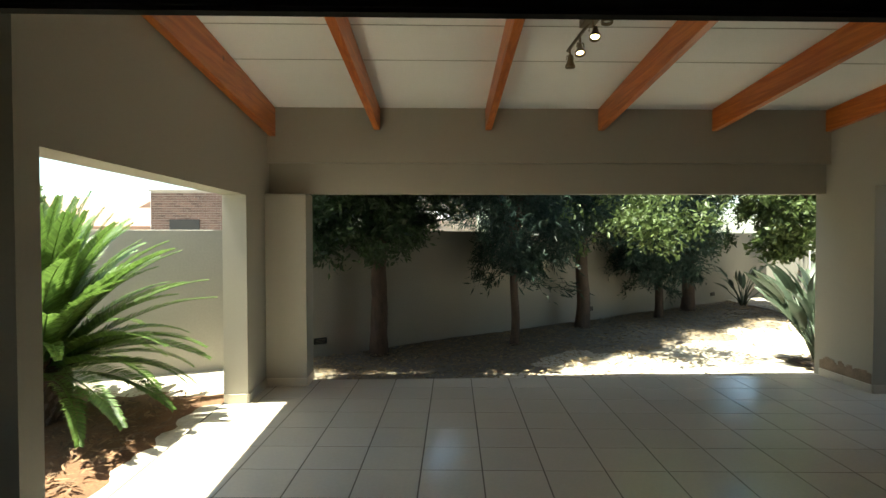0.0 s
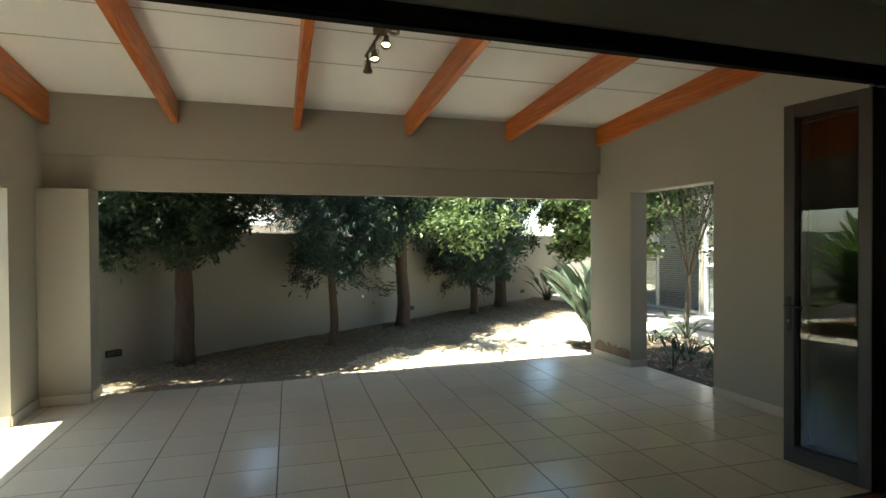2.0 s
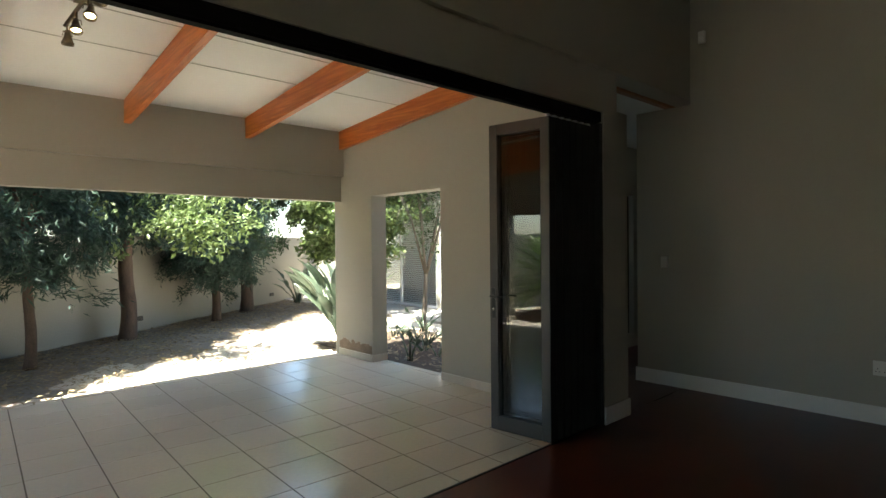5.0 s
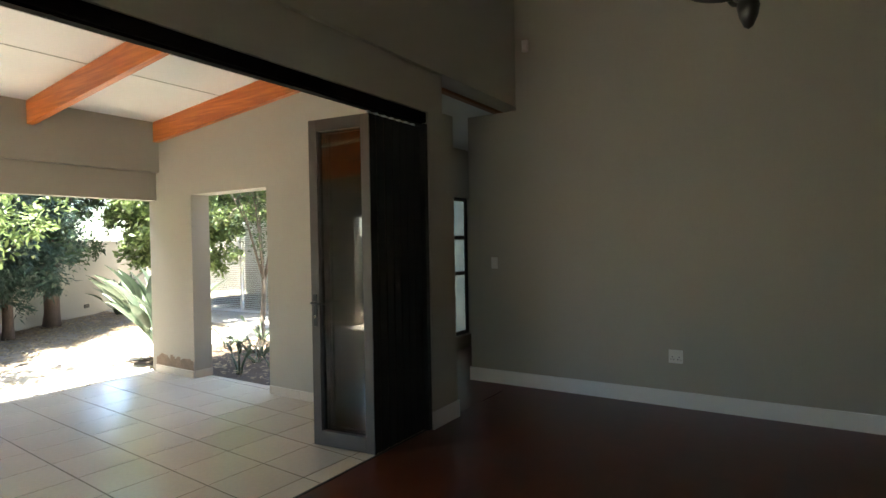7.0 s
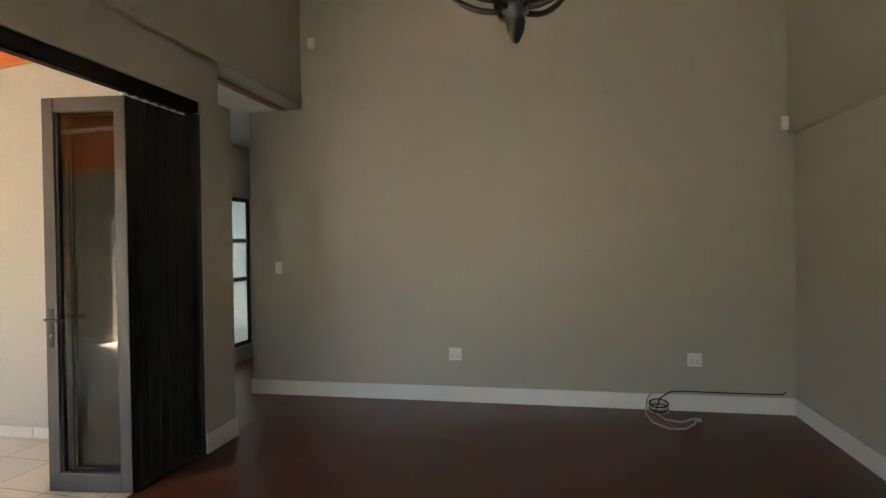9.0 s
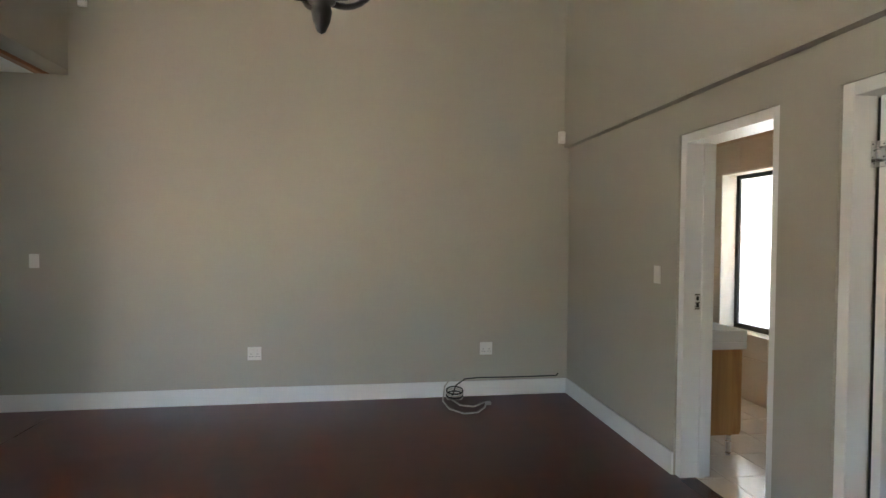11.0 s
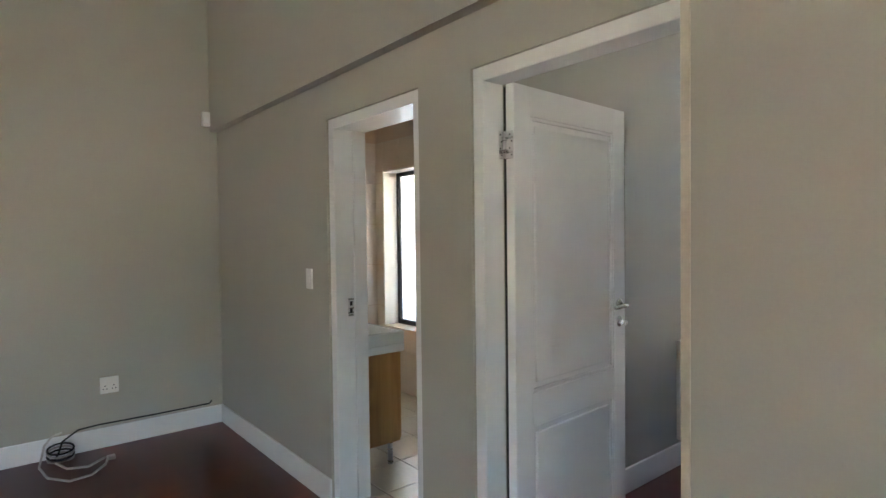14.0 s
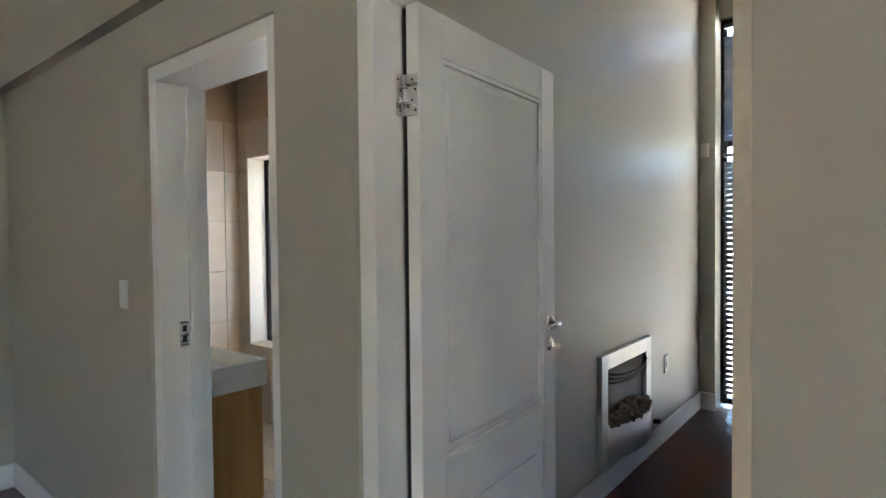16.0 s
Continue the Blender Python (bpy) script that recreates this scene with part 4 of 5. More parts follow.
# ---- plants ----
def leaf_cloud(name, centres, per, size, width, mat, parent, seed, droop=0.5, spread=0.16, shade_cut=True):
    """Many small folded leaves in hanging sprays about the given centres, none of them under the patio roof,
    and where asked none whose shadow would fall out on the sunlit yard, which shapes the shade's edge."""
    rng = np.random.default_rng(seed)
    n = len(centres) * per
    hang = rng.uniform(0, 1, (n, 1)) ** 0.7
    way = np.repeat(rng.normal(0, 1, (len(centres), 3)) * (1, 1, 0.25) - (0, 0, droop), per, 0)
    c = np.repeat(np.array(centres), per, 0) + way * hang * spread * 1.5 + rng.normal(0, spread * 0.42, (n, 3))
    at = parent.location
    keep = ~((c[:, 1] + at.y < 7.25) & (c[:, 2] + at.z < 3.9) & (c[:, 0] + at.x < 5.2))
    if shade_cut:
        # gx, gy: where the leaf's shadow lands; past the wanted shade it is dropped.
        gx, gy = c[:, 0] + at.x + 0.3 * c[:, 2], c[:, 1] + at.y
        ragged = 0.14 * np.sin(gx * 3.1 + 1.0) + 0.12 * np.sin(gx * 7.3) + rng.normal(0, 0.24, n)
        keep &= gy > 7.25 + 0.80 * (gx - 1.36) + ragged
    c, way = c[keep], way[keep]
    n = len(c)
    d = way * 0.5 + rng.normal(0, 0.75, (n, 3))
    d /= np.linalg.norm(d, axis=1)[:, None]
    s = np.cross(d, rng.normal(0, 1, (n, 3)))
    s /= np.linalg.norm(s, axis=1)[:, None]
    up = np.cross(s, d)
    L = (size * rng.uniform(0.6, 1.25, n))[:, None]
    W = L * width
    v = np.stack([c, c + d * L * 0.45 + s * W - up * W * 0.3, c + d * L, c + d * L * 0.45 - s * W - up * W * 0.3], 1).reshape(-1, 3)
    i = np.arange(n)[:, None] * 4
    f = np.concatenate([i + [0, 1, 2], i + [0, 2, 3]], 0)
    return raw(name, v.tolist(), f.tolist(), mat, parent)


def tree(x, y, r, fork, centre, radius, mat, label, seed, leaves=170, per=60, size=0.11, width=0.16, droop=0.7, bark=BARK, low=None, spread=0.16, lean=0.0, group="garden trees", narrow=0.7, upper=0, shade_cut=True):
    """Tapered trunk, forking limbs, twigs and a ragged crown with gaps."""
    rng = random.Random(seed)
    t = empty("tree", label, "tree", group, at=(x, y, -0.08))
    bm = bmesh.new()
    pts = [(lean * h / fork + 0.05 * noise.noise(Vector((h * 1.1, seed, 0))), 0.04 * noise.noise(Vector((h * 1.1, seed, 5))), h) for h in np.linspace(0, fork, 13)]
    add_tube(bm, pts, [r * (1.3 if i == 0 else (1.12 if i == 1 else 1.05 - 0.024 * i) + 0.06 * noise.noise(Vector((i * 0.9, seed, 2)))) for i in range(13)], 14)
    part("trunk", bm, bark, t, smooth=True)
    top, c, R = Vector(pts[-1]), Vector(centre), Vector(radius)
    tips = []
    limbs = bmesh.new()
    for k in range(9):
        a = k * 2.4 + rng.random()
        e = c + Vector((math.cos(a) * R.x, math.sin(a) * R.y * 0.6, R.z * rng.uniform(-0.1, 0.8))) * rng.uniform(0.55, 0.85)
        m = top.lerp(e, 0.5) + Vector((0, 0, 0.15))
        add_tube(limbs, [top - Vector((0, 0, 0.1)), m, e], [r * 0.5, r * 0.3, r * 0.1], 6)
        for j in range(4):
            s = m.lerp(e, 0.2 + 0.2 * j)
            f = s + Vector((rng.uniform(-1, 1) * R.x, rng.uniform(-1, 1) * R.y * 0.5, rng.uniform(-0.6, 0.6) * R.z)) * 0.4
            add_tube(limbs, [s, s.lerp(f, 0.6) + Vector((0, 0, 0.06)), f], [r * 0.16, r * 0.1, r * 0.05], 5)
            tips.append(f)
    part("branchwork", limbs, bark, t, smooth=True)
    cs = []
    while len(cs) < leaves:
        u = Vector((rng.uniform(-1, 1), rng.uniform(-1, 1), rng.uniform(-1, 1)))
        q = u.length
        if math.hypot(u.x, u.y) ** 2 + u.z ** 4 > 1 or q < 0.3:
            continue
        if u.z < -0.4:
            u.x *= narrow
        if noise.noise(Vector((u.x * 2.3 + seed, u.y * 2.3, u.z * 2.3))) < -0.10:
            continue
        p = c + Vector((u.x * R.x, u.y * R.y, u.z * R.z))
        if low and u.z < 0 and math.hypot(u.x, u.y) < 0.6:
            p.z -= low * rng.random()
        cs.append(p)
    cs += tips
    leaf_cloud("crown", [tuple(q) for q in cs], per, size, width, mat, t, seed, droop, spread, shade_cut)
    if upper:
        # Unseen leaf layer higher up, added only to deepen the shade below.
        us = []
        while len(us) < upper:
            u = Vector((rng.uniform(-1, 1), rng.uniform(-1, 1), rng.uniform(-0.2, 1)))
            if math.hypot(u.x, u.y) < 1 and u.length < 1.25:
                us.append((c.x + u.x * R.x, c.y + u.y * R.y, max(2.75, c.z) + u.z * R.z * 0.7))
        leaf_cloud("upper_crown", us, 60, 0.2, 0.26, mat, t, seed + 50, 0.3, 0.22, shade_cut)
    return t


rs = random.Random(31)
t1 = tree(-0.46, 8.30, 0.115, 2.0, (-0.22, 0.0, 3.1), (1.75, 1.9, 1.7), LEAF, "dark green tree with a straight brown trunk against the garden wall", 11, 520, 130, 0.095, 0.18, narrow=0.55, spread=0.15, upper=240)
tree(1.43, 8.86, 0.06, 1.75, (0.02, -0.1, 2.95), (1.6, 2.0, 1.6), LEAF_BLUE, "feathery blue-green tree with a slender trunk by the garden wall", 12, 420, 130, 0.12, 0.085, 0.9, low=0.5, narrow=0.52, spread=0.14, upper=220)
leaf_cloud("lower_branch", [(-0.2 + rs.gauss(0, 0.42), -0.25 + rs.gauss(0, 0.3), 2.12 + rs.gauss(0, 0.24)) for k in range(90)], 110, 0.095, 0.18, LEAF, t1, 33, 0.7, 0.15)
# Out-of-view leaves over the roof edge, added to throw dappled shade.
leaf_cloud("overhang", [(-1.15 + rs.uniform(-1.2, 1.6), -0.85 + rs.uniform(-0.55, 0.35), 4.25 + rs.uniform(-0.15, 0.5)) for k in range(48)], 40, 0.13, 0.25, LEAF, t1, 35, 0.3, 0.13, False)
t3 = tree(2.84, 10.35, 0.115, 2.0, (0.0, -0.2, 3.15), (1.8, 2.0, 1.75), LEAF_BLUE, "dense dark green tree with lower branches coloured as sunlit beside the garden wall", 13, 420, 120, 0.11, 0.11, spread=0.15, upper=220)
# Sunlight is put into the colour: same tree, lighter leaf material.
leaf_cloud("sunlit_branch", [(0.28 + rs.gauss(0, 0.30), -2.15 + rs.gauss(0, 0.25), 2.05 + rs.gauss(0, 0.24)) for k in range(56)], 32, 0.10, 0.22, LEAF_LIGHT, t3, 32, 0.5, shade_cut=False)
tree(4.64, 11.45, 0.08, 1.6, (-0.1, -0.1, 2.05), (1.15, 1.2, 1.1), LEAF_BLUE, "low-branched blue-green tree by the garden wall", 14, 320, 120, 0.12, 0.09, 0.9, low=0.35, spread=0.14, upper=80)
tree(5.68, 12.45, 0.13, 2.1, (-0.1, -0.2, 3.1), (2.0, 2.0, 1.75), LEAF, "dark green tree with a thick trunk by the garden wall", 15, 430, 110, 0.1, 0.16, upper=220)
tree(8.0, 11.3, 0.10, 1.7, (-0.55, -0.5, 2.6), (1.5, 1.5, 1.5), LEAF_LIGHT, "bright yellow-green broad-leaved tree in full sun", 16, 320, 90, 0.12, 0.26, 0.3, shade_cut=False)
tree(6.7, 7.75, 0.045, 1.05, (0.1, 0.0, 2.25), (1.05, 1.05, 0.95), LEAF, "slender young courtyard tree with a crooked mottled trunk", 18, 62, 15, 0.065, 0.3, 0.3, bark=BARK_PALE, lean=0.1, upper=60, shade_cut=False)


def cycad(x, y):
    """A short shaggy trunk with arching feathered fronds."""
    c = empty("cycad", "large cycad palm with arching green feathery fronds", "palm", at=(x, y, -0.05))
    bm = bmesh.new()
    add_tube(bm, [(0, 0, 0), (0, 0, 0.2), (0.01, 0, 0.45), (0, 0, 0.6)], [0.2, 0.23, 0.2, 0.1], 14)
    rng = random.Random(8)
    for k in range(150):
        a, z = k * 2.4, 0.05 + 0.5 * k / 150
        u = Vector((math.cos(a), math.sin(a), 0))
        add_tube(bm, [u * 0.19 + Vector((0, 0, z)), u * 0.27 + Vector((0, 0, z + 0.07))], [0.03, 0.01], 4)
    part("trunk", bm, BARK, c)
    shapes = []
    for s, (L, arch) in enumerate(((1.45, 0.4), (1.5, 0.7), (1.35, 1.1), (1.2, 0.2))):
        vs, fs = [], []
        n = 74
        p, ang = Vector((0, 0, 0)), 0.0
        line = []
        for i in range(n + 1):
            line.append((p.copy(), ang))
            p = p + Vector((math.cos(ang), 0, math.sin(ang))) * (L / n)
            ang -= arch / n * (0.3 + 1.4 * i / n)
        for i in range(n):
            a, b = line[i][0], line[i + 1][0]
            w = 0.010 * (1 - i / n) + 0.003
            k = len(vs)
            vs += [a + Vector((0, w, 0)), a + Vector((0, -w, 0)), b + Vector((0, -w, 0)), b + Vector((0, w, 0)), a - Vector((0, 0, w)), b - Vector((0, 0, w))]
            fs += [(k, k + 1, k + 2, k + 3), (k, k + 3, k + 5, k + 4), (k + 1, k + 4, k + 5, k + 2)]
        for i in range(5, n):
            a, an = line[i]
            f = i / n
            ll = 0.17 * min(1, (f - 0.02) * 5) * (1 - f ** 3 * 0.75) * rng.uniform(0.9, 1.08)
            fw = Vector((math.cos(an), 0, math.sin(an)))
            up = Vector((-math.sin(an), 0, math.cos(an)))
            for side in (-1, 1):
                d = (fw * (0.55 + 0.5 * f) + Vector((0, side, 0)) + up * rng.uniform(0.28, 0.5)).normalized()
                q = d.cross(up).normalized() * 0.0095 if side > 0 else up.cross(d).normalized() * 0.0095
                m, e = a + d * ll * 0.55, a + d * ll - up * ll * 0.12
                k = len(vs)
                vs += [a + q * 0.6, a - q * 0.6, m + q, m - q, e]
                fs += [(k, k + 1, k + 3, k + 2), (k + 2, k + 3, k + 4)]
        me = bpy.data.meshes.new("frond")
        me.from_pydata([tuple(v) for v in vs], [], fs)
        me.materials.append(CYCAD)
        shapes.append(me)
    for k in range(165):
        f = k / 165
        o = new("frond", shapes[0 if f < 0.2 else (3 if f < 0.3 else (1 if f < 0.72 else 2))])
        o.parent = c
        up = 85 - 80 * f ** 1.6 + rng.uniform(-7, 7)
        o.matrix_basis = pose(0, 0, 0.55 - 0.12 * f, 0, 0, k * 137.5 + rng.uniform(-8, 8)) @ pose(0.05, 0, 0, rng.uniform(-14, 14), -up, 0) @ Matrix.Scale(rng.uniform(0.88, 1.06), 4)


cycad(-3.1, 5.6)


def paddle_plant(x, y, n, h, label, seed, spread=1.0, face=None):
    """Long stalks with stiff paddle-shaped leaves, in a fan."""
    rng = random.Random(seed)
    p = empty("strelitzia", label, "plant", at=(x, y, -0.06))
    shapes = []
    for s in range(3):
        vs, fs, N = [], [], 12
        L, W = 0.60, 0.066 + 0.012 * s
        for i in range(N + 1):
            f = i / N
            w = W * math.sin(math.pi * min(1, f ** 0.75)) ** 0.8 if 0 < f < 1 else 0.004
            z = -0.10 * f * f * (1 + 0.4 * s)
            vs += [(f * L, -w, z + 0.45 * w), (f * L, 0, z - 0.002), (f * L, w, z + 0.45 * w)]
        for i in range(N):
            k = i * 3
            fs += [(k, k + 1, k + 4, k + 3), (k + 1, k + 2, k + 5, k + 4)]
        me = bpy.data.meshes.new("blade")
        me.from_pydata(vs, [], fs)
        me.materials.append(PADDLE)
        me.polygons.foreach_set("use_smooth", [True] * len(me.polygons))
        shapes.append(me)
    for k in range(n):
        a = rng.uniform(0, math.tau) if face is None or k % 3 == 0 else rng.gauss(face, 0.8)
        lean, H = spread * rng.uniform(0.12, 0.62), h * rng.uniform(0.45, 1.0)
        u = Vector((math.cos(a), math.sin(a), 0))
        e = u * lean * H + Vector((0, 0, H * 0.62))
        st = tube("leaf", [u * 0.03, e * 0.5 - u * lean * H * 0.12, e], [0.014, 0.010, 0.007], PADDLE, p, 6)
        b = new("blade", shapes[k % 3])
        b.parent = st
        d = (e - (e * 0.5 - u * lean * H * 0.12)).normalized()
        pitch = math.degrees(math.asin(d.z))
        b.matrix_basis = pose(e.x, e.y, e.z, 0, 0, math.degrees(a)) @ pose(0, 0, 0, rng.uniform(-70, 70), -pitch, 0) @ Matrix.Scale(rng.uniform(0.6, 0.95) * h / 1.5, 4)
    return p


paddle_plant(5.0, 7.55, 54, 1.45, "clump of grey-green strelitzia with paddle leaves beside the patio", 5, 0.66, 2.6)
paddle_plant(4.98, 6.0, 10, 0.5, "small strap-leaved clump in the courtyard bed", 6, 0.5)
paddle_plant(7.3, 13.2, 18, 1.2, "dark strelitzia clump under the garden trees", 9)
paddle_plant(6.6, 7.6, 10, 0.5, "low green leafy plant at the foot of the courtyard tree", 10, 1.3)
paddle_plant(5.9, 6.7, 7, 0.35, "low green leafy plant in the courtyard bed", 19, 1.3)

bed = uneven_sheet("ground", list(np.arange(4.70, 7.0, 0.1)), list(np.arange(4.6, 8.3, 0.1)), -0.022, 0.03, SOIL, 1.5,
                   lambda x, y: -0.05 * max(0, min(1, (x - 6.5) * 3)) - 0.05 * max(0, min(1, (y - 7.9) * 3)))
structure(bed, "shaded brown soil bed of the courtyard", "soil bed")
rb = random.Random(44)
for k in range(9):
    paddle_plant(5.2 + rb.random() * 1.5, 5.9 + rb.random() * 1.7, 8, 0.28 + 0.15 * rb.random(), "low green leafy plant in the courtyard bed", 60 + k, 1.3)

# Leaf-littered soil, its colour darkened along the wall to deepen the tree shade.
SHADE_LITTER_SOIL = material("shade_darkened_leafy_soil", (0.26, 0.215, 0.165), 0.95, 0.2, 2.2, 30, 1.0, tint=(0.14, 0.112, 0.085))


def tree_bed_edge(x, y):
    off = (x - CORNER[0]) * WALL_DIR.y - (y - CORNER[1]) * WALL_DIR.x
    e = (2.15 + 0.9 * noise.noise(Vector((x * 0.8, y * 0.8, 9))) + 0.5 * noise.noise(Vector((x * 3, y * 3, 2))) - off) * 1.6
    return 0.022 * max(-1.0, min(1.0, e))


tree_bed = uneven_sheet("ground", list(np.arange(-1.8, 9.0, 0.1)), list(np.arange(6.9, 15.6, 0.1)), -0.05, 0.03, SHADE_LITTER_SOIL, edge=tree_bed_edge)
structure(tree_bed, "grey-brown soil under leaf litter along the garden wall, darkened as tree shade", "soil bed")

# dry leaves on the soil
rng = np.random.default_rng(3)
n = 15000
along = rng.uniform(-1, 13, n)
off = np.abs(rng.normal(0, 1.5, n)) + 0.1
px = CORNER[0] + WALL_DIR.x * along + WALL_DIR.y * off
py = CORNER[1] + WALL_DIR.y * along - WALL_DIR.x * off
ok = (py > YE + 0.05) & (px > -1.7)
px, py = px[ok], py[ok]
n = len(px)
ang = rng.uniform(0, math.tau, n)
L = rng.uniform(0.02, 0.055, n)
dx, dy = np.cos(ang) * L, np.sin(ang) * L
z = np.full(n, -0.03) + rng.uniform(0, 0.03, n)
tz = rng.uniform(-0.01, 0.018, n)
v = np.stack([np.stack([px - dx, py - dy, z], 1), np.stack([px + dy * 0.35, py - dx * 0.35, z + 0.006], 1), np.stack([px + dx, py + dy, z + tz + 0.004], 1), np.stack([px - dy * 0.35, py + dx * 0.35, z + 0.006], 1)], 1).reshape(-1, 3)
mx, my = rng.uniform(-5.0, -1.95, 3200), rng.uniform(3.2, 6.4, 3200)
ma, ml = rng.uniform(0, math.tau, 3200), rng.uniform(0.02, 0.07, 3200)
mdx, mdy, mz = np.cos(ma) * ml, np.sin(ma) * ml, rng.uniform(-0.005, 0.035, 3200)
mv = np.stack([np.stack([mx - mdx, my - mdy, mz], 1), np.stack([mx + mdy * 0.2, my - mdx * 0.2, mz + 0.006], 1), np.stack([mx + mdx, my + mdy, mz + 0.012], 1), np.stack([mx - mdy * 0.2, my + mdx * 0.2, mz + 0.006], 1)], 1).reshape(-1, 3)
tagged(raw("bark_mulch", mv.tolist(), [(4 * i, 4 * i + 1, 4 * i + 2, 4 * i + 3) for i in range(3200)], SCRAP), "dry brown leaf and bark scraps under the palm", "mulch", kind="stuff")
bx, by = rng.uniform(4.78, 6.9, 1500), rng.uniform(4.8, 7.9, 1500)
ba, bl_ = rng.uniform(0, math.tau, 1500), rng.uniform(0.015, 0.05, 1500)
bdx, bdy, bz = np.cos(ba) * bl_, np.sin(ba) * bl_, rng.uniform(-0.012, 0.012, 1500)
bv = np.stack([np.stack([bx - bdx, by - bdy, bz], 1), np.stack([bx + bdy * 0.35, by - bdx * 0.35, bz + 0.008], 1), np.stack([bx + bdx, by + bdy, bz + 0.012], 1), np.stack([bx - bdy * 0.35, by + bdx * 0.35, bz + 0.006], 1)], 1).reshape(-1, 3)
tagged(raw("bed_litter", bv.tolist(), [(4 * i, 4 * i + 1, 4 * i + 2, 4 * i + 3) for i in range(1500)], DEAD), "dry fallen leaves on the dark courtyard soil", "leaf litter", kind="stuff")
litter = raw("leaf_litter", v.tolist(), [(4 * i, 4 * i + 1, 4 * i + 2, 4 * i + 3) for i in range(n)], DEAD)
tagged(litter, "dry fallen leaves scattered over the sandy soil", "leaf litter", kind="stuff")


# ---- the house wing across the courtyard ----
wing = empty("house_wing", "low house wing with white-framed windows and blinds", "house", kind="structure")
WX = 8.65
box("wall", (WX, 7.6, 2.35), (WX + 0.25, 14.5, 3.0), PLASTER_OUT, wing)
for y0, y1 in ((7.6, 8.2), (9.43, 9.51), (13.0, 14.5)):
    box("wall", (WX, y0, -0.1), (WX + 0.25, y1, 2.35), PLASTER_OUT, wing)
box("wall", (WX + 3, 7.6, -0.1), (WX + 3.2, 14.5, 3.0), PLASTER_OUT, wing)
# Front eave made deeper out of view, so less light leaves the courtyard.
box("roof", (WX - 0.35, 7.3, 3.0), (WX + 3.5, 14.8, 3.15), ROOF, wing)
box("floor", (WX, 7.6, -0.1), (WX + 3.2, 14.5, 0.0), GROUT, wing)
for y0, y1, mull, rails in ((8.2, 9.43, (0.5,), (0.42, 0.55, 0.72)), (9.51, 13.0, (0.28, 0.63), ())):
    window_unit("window_4", (WX + 0.02, y1), (WX + 0.02, y0), 0.0, 2.35, mull, rails, WHITE, GLASS, 0.06, "white-framed house window above the courtyard", 0.06)
    blind("blind", (WX + 0.115, y1 - 0.05), (WX + 0.115, y0 + 0.05), 0.05, 2.3, 0.045, 0.045, BLIND, "pale aluminium venetian blind, half closed", 40)
paving = structure(box("pavement", (7.4, 7.6, -0.1), (WX, 14.5, 0.0), PAVING), "pale sunlit paving beside the house wing", "paving")


# ---- beyond the garden ----
def brick_house(x0, x1, y, depth, h, course, mat, label, limit=None):
    """A building with real brick courses on the side towards the garden."""
    b = empty("brick_building", label, "building", kind="structure")
    box("wall", (x0, y, 0), (x1, y + depth, h), MORTAR, b)
    box("coping", (x0 - 0.06, y - 0.06, h), (x1 + 0.06, y + depth + 0.06, h + 0.07), MORTAR, b, 0.01)
    vs, fs = [], []
    z, row = 1.3, 0
    while z + course < h:
        x = x0 + (0.0 if row % 2 else -course * 1.5)
        while x < x1:
            a, e = max(x, x0) + 0.008, min(x + course * 3, x1) - 0.008
            if e - a > 0.02:
                k = len(vs)
                vs += [(p, q, r) for p in (a, e) for q in (y - 0.016, y + 0.01) for r in (z + 0.007, z + course - 0.007)]
                fs += [(k, k + 4, k + 5, k + 1), (k, k + 1, k + 3, k + 2), (k + 4, k + 6, k + 7, k + 5), (k + 1, k + 5, k + 7, k + 3), (k, k + 2, k + 6, k + 4)]
            x += course * 3
        z += course
        row += 1
    o = raw("bricks", vs, fs, mat, b)
    tagged(o, "", kind="stuff")
    return b


brick_house(-10.1, -6.9, 22, 6, 3.25, 0.09, BRICK, "brown face-brick building behind the garden wall")
brick_house(-0.9, 2.0, 21, 6, 3.9, 0.09, BRICK_PALE, "pale brick building behind the garden wall")
box("window", (0.15, 20.93, 2.1), (1.0, 21.02, 2.45), WHITE, bpy.data.objects["brick_building.001"])
box("window", (-9.4, 21.95, 1.75), (-8.3, 22.02, 2.2), FIREBOX, bpy.data.objects["brick_building"])


def gable_house(x0, x1, y0, y1, eave, ridge, label):
    h = empty("house", label, "house", kind="structure")
    box("wall", (x0 + 0.4, y0 + 0.4, 0), (x1 - 0.4, y1 - 0.4, eave), BRICK_PALE, h)
    ym = (y0 + y1) / 2
    raw("roof", [(x0, y0, eave), (x1, y0, eave), (x1, y1, eave), (x0, y1, eave), (x0, ym, ridge), (x1, ym, ridge),
                 (x0, y0, eave - 0.12), (x1, y0, eave - 0.12), (x1, y1, eave - 0.12), (x0, y1, eave - 0.12)],
        [(0, 1, 5, 4), (2, 3, 4, 5), (0, 4, 3), (1, 2, 5), (6, 7, 1, 0), (7, 8, 2, 1), (8, 9, 3, 2), (9, 6, 0, 3), (6, 9, 8, 7)], ROOF, h)
    return h


gable_house(-24, -15.5, 30, 38, 2.6, 3.9, "low house with a red-brown tiled roof behind the wall")
gable_house(-15, -10.8, 24, 30, 2.0, 2.9, "small tiled outbuilding behind the garden wall")
box("gutter_pipe", (-10.6, 23, 0), (-10.5, 23.1, 3.1), WHITE, bpy.data.objects["house.001"])
tree(-15.5, 22, 0.15, 2.2, (0, 0, 3.0), (1.2, 1.2, 0.9), LEAF_LIGHT, "pale green shrub tree behind the garden wall", 21, 90, 40, 0.2, 0.3, 0.2, shade_cut=False)
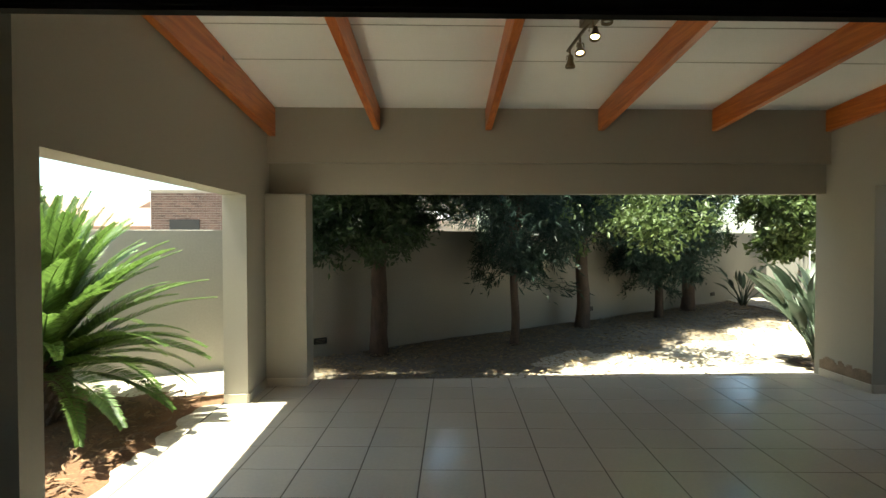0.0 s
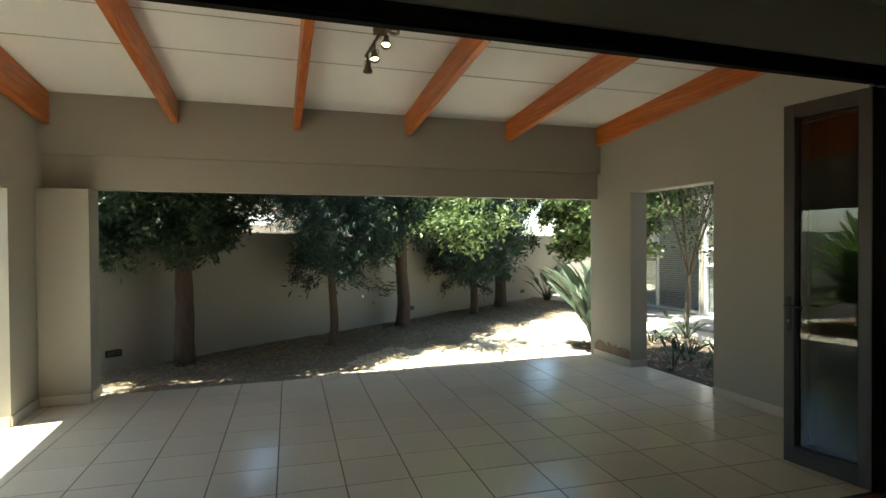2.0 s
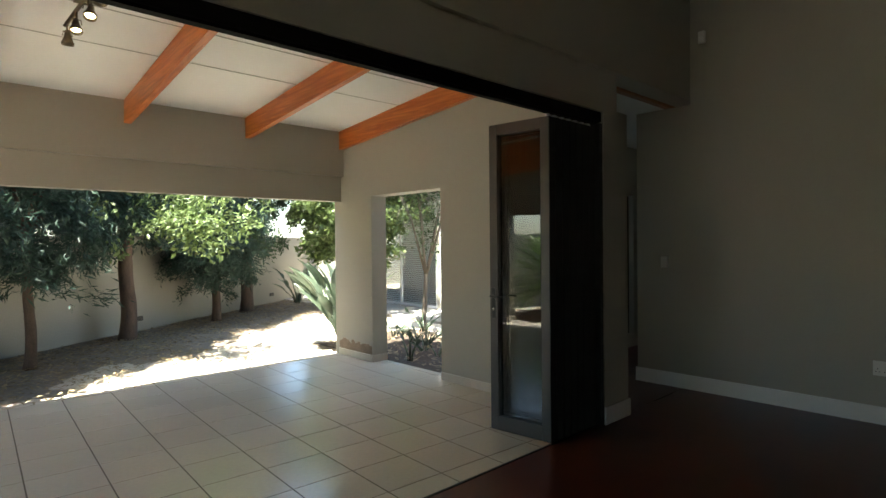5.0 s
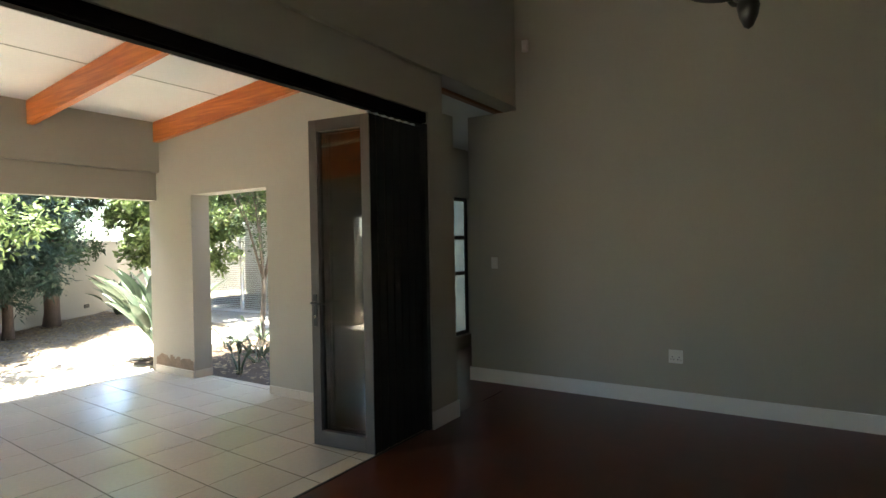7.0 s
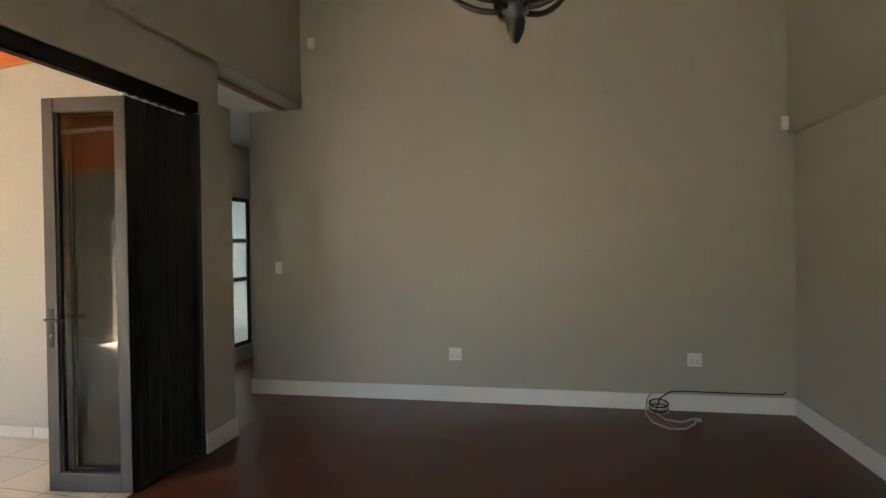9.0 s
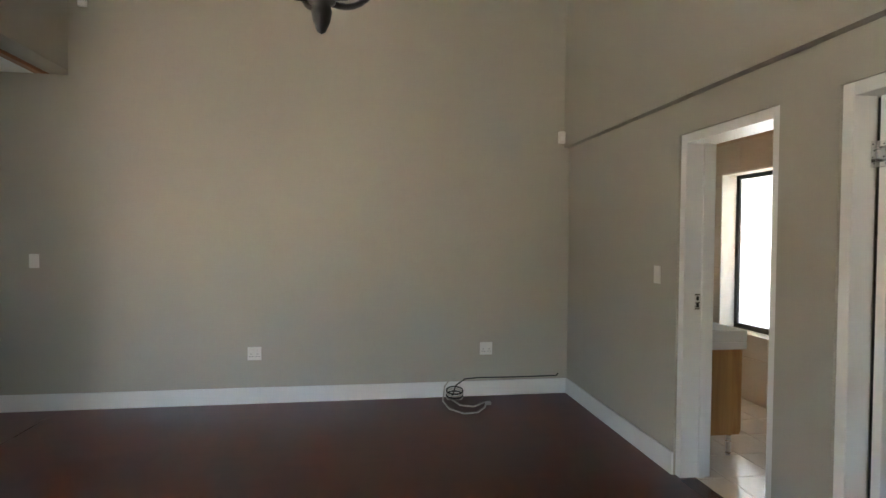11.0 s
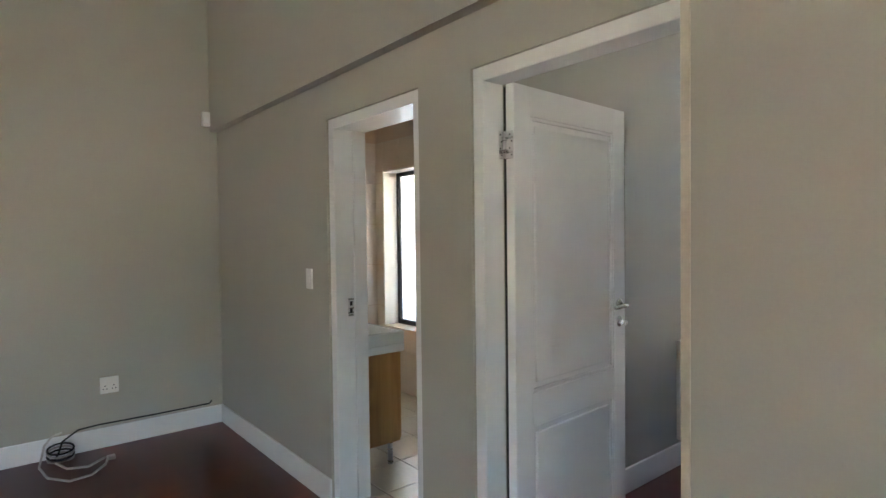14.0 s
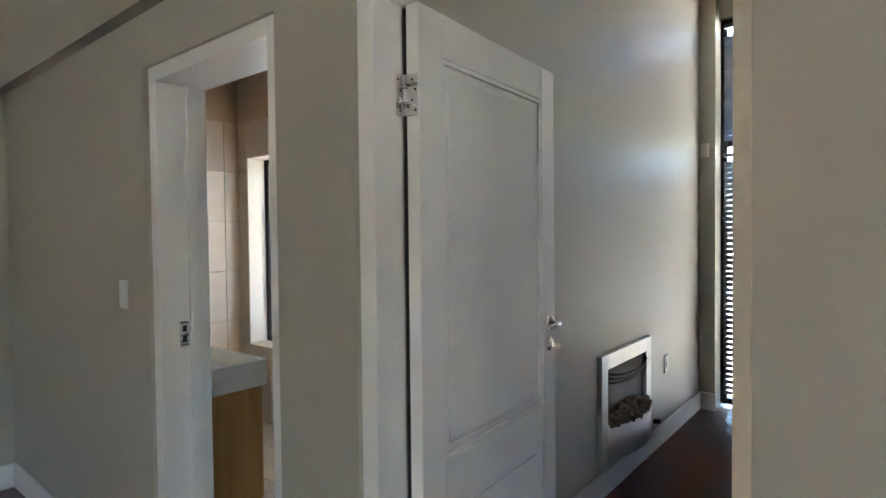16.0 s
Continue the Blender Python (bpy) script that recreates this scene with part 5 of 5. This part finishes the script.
tree(-24, 26, 0.2, 2.6, (0, 0, 3.8), (2.0, 2.0, 1.4), LEAF, "green tree far behind the garden wall", 22, 110, 40, 0.3, 0.3, 0.2, shade_cut=False)
tree(3.6, 19.5, 0.2, 2.6, (0, 0, 3.6), (2.4, 1.5, 1.8), LEAF, "green tree behind the garden wall", 23, 140, 50, 0.22, 0.3, 0.2, shade_cut=False)


# ---- floor and wall pieces ----
def piece_mesh(w, d, h, mat, bev=0.003):
    """A slab with its top edge chamfered, its corner at the origin."""
    vs = [(0, 0, -h), (w, 0, -h), (w, d, -h), (0, d, -h), (0, 0, -bev), (w, 0, -bev), (w, d, -bev), (0, d, -bev), (bev, bev, 0), (w - bev, bev, 0), (w - bev, d - bev, 0), (bev, d - bev, 0)]
    fs = [(0, 1, 5, 4), (1, 2, 6, 5), (2, 3, 7, 6), (3, 0, 4, 7), (4, 5, 9, 8), (5, 6, 10, 9), (6, 7, 11, 10), (7, 4, 8, 11), (8, 9, 10, 11)]
    me = bpy.data.meshes.new("piece")
    me.from_pydata(vs, [], fs)
    me.materials.append(mat)
    return me


def lay(name, parent, x0, x1, y0, y1, gx, gy, size, gap, mat, turn=0.0, thick=0.01, drop=0.0012, bev=0.003, tilt=0.06):
    """Lay square pieces on a grid turned about (gx, gy), cut at the edges of the rectangle, and a hair uneven."""
    full = piece_mesh(size - gap, size - gap, thick, mat, bev)
    rnd = random.Random(2)
    g = pose(gx, gy, 0, 0, 0, turn)
    n = int(max(x1 - x0, y1 - y0) / size) + 4
    ci, cj = round(((x0 + x1) / 2 - gx) / size), round(((y0 + y1) / 2 - gy) / size)
    for i in range(ci - n, ci + n):
        for j in range(cj - n, cj + n):
            m = g @ pose(i * size + gap / 2, j * size + gap / 2, -rnd.random() * drop, rnd.uniform(-tilt, tilt), rnd.uniform(-tilt, tilt), 0)
            cs = [m @ Vector((a, b, 0)) for a in (0, size - gap) for b in (0, size - gap)]
            inside = [x0 <= c.x <= x1 and y0 <= c.y <= y1 for c in cs]
            if all(inside):
                o = new(name, full)
                o.parent, o.matrix_basis = parent, m
                continue
            if max(c.x for c in cs) < x0 + 0.02 or min(c.x for c in cs) > x1 - 0.02 or max(c.y for c in cs) < y0 + 0.02 or min(c.y for c in cs) > y1 - 0.02:
                continue
            bm = bmesh.new()
            bm.from_mesh(full)
            bmesh.ops.transform(bm, matrix=m, verts=bm.verts)
            for co, no in (((x0, 0, 0), (-1, 0, 0)), ((x1, 0, 0), (1, 0, 0)), ((0, y0, 0), (0, -1, 0)), ((0, y1, 0), (0, 1, 0))):
                bmesh.ops.bisect_plane(bm, geom=list(bm.verts) + list(bm.edges) + list(bm.faces), plane_co=co, plane_no=no, clear_outer=True)
            if len(bm.faces):
                part(name, bm, mat, parent)
            else:
                bm.free()


lay("tile", patio_floor, XL - 0.22, XR + 0.20, YD + 0.05, YE, 0.514, 4.089, 0.403, 0.0082, TILE, -2.8, drop=0.0002, bev=0.0012, tilt=0.03)
lay("tile", bath_floor, 3.3, 6.1, -2.95, YS - 0.115, 3.42, -1.7, 0.33, 0.005, TILE)
# bathroom wall tiles
def wall_tiles(p0, turn, L, skip=None):
    """Rows of tiles on a wall from p0; skip is the share left open for a window: x0, x1, z0, z1."""
    m = {}
    xs = sorted({round(min(L, k * 0.4), 3) for k in range(int(L / 0.4) + 2)} | (set(skip[:2]) if skip else set()))
    zs = sorted({round(k * 0.395, 3) for k in range(7)} | (set(skip[2:]) if skip else set()))
    for x0, x1 in zip(xs, xs[1:]):
        for z0, z1 in zip(zs, zs[1:]):
            if skip and skip[0] - 0.01 < (x0 + x1) / 2 < skip[1] + 0.01 and skip[2] < (z0 + z1) / 2 < skip[3]:
                continue
            key = (round(x1 - x0 - 0.004, 3), round(z1 - z0 - 0.004, 3))
            if min(key) < 0.02:
                continue
            if key not in m:
                m[key] = piece_mesh(*key, 0.008, BATH_TILE, 0.002)
            o = new("wall_tile", m[key])
            o.parent = wall_bath
            o.matrix_basis = pose(p0[0], p0[1], 0, 0, 0, turn) @ pose(x0 + 0.002, -0.008, z0 + 0.002, 90, 0, 0)


wall_tiles((6.1, YS - 0.22), -90, 1.39)
wall_tiles((6.1, -2.95), 180, 2.8, (0.13, 1.2, 0.60, 2.09))
wall_tiles((B1, YS - 0.22), 0, 1.93)


def parquet(x0, x1, y0, y1, block=0.24, strips=4):
    """Mosaic parquet: squares of narrow blocks, every other square turned, cut at the edges."""
    vs, fs = [], []
    w = block / strips
    for i in range(int((x1 - x0) / block) + 1):
        for j in range(int((y1 - y0) / block) + 1):
            for k in range(strips):
                a, b = x0 + i * block, y0 + j * block
                lo, hi = ((a + k * w, b), (a + (k + 1) * w, b + block)) if (i + j) % 2 else ((a, b + k * w), (a + block, b + (k + 1) * w))
                ax, ay, bx, by = *lo, min(hi[0], x1), min(hi[1], y1)
                if bx - ax < 0.005 or by - ay < 0.005:
                    continue
                n = len(vs)
                vs += [(ax, ay, -0.0028), (bx, ay, -0.0028), (bx, by, -0.0028), (ax, by, -0.0028), (ax, ay, 0), (bx, ay, 0), (bx, by, 0), (ax, by, 0)]
                fs += [(n + 4, n + 5, n + 6, n + 7), (n, n + 1, n + 5, n + 4), (n + 1, n + 2, n + 6, n + 5), (n + 2, n + 3, n + 7, n + 6), (n + 3, n, n + 4, n + 7)]
    return tagged(raw("parquet_blocks", vs, fs, PARQUET, room_floor), "dark red-brown polished parquet blocks", kind="stuff")


parquet(XW, XE, YS, YD + 0.03)
parquet(0.2, 3.19, -5.48, YS)
parquet(4.52, 8.2, YD + 0.045, 4.4)
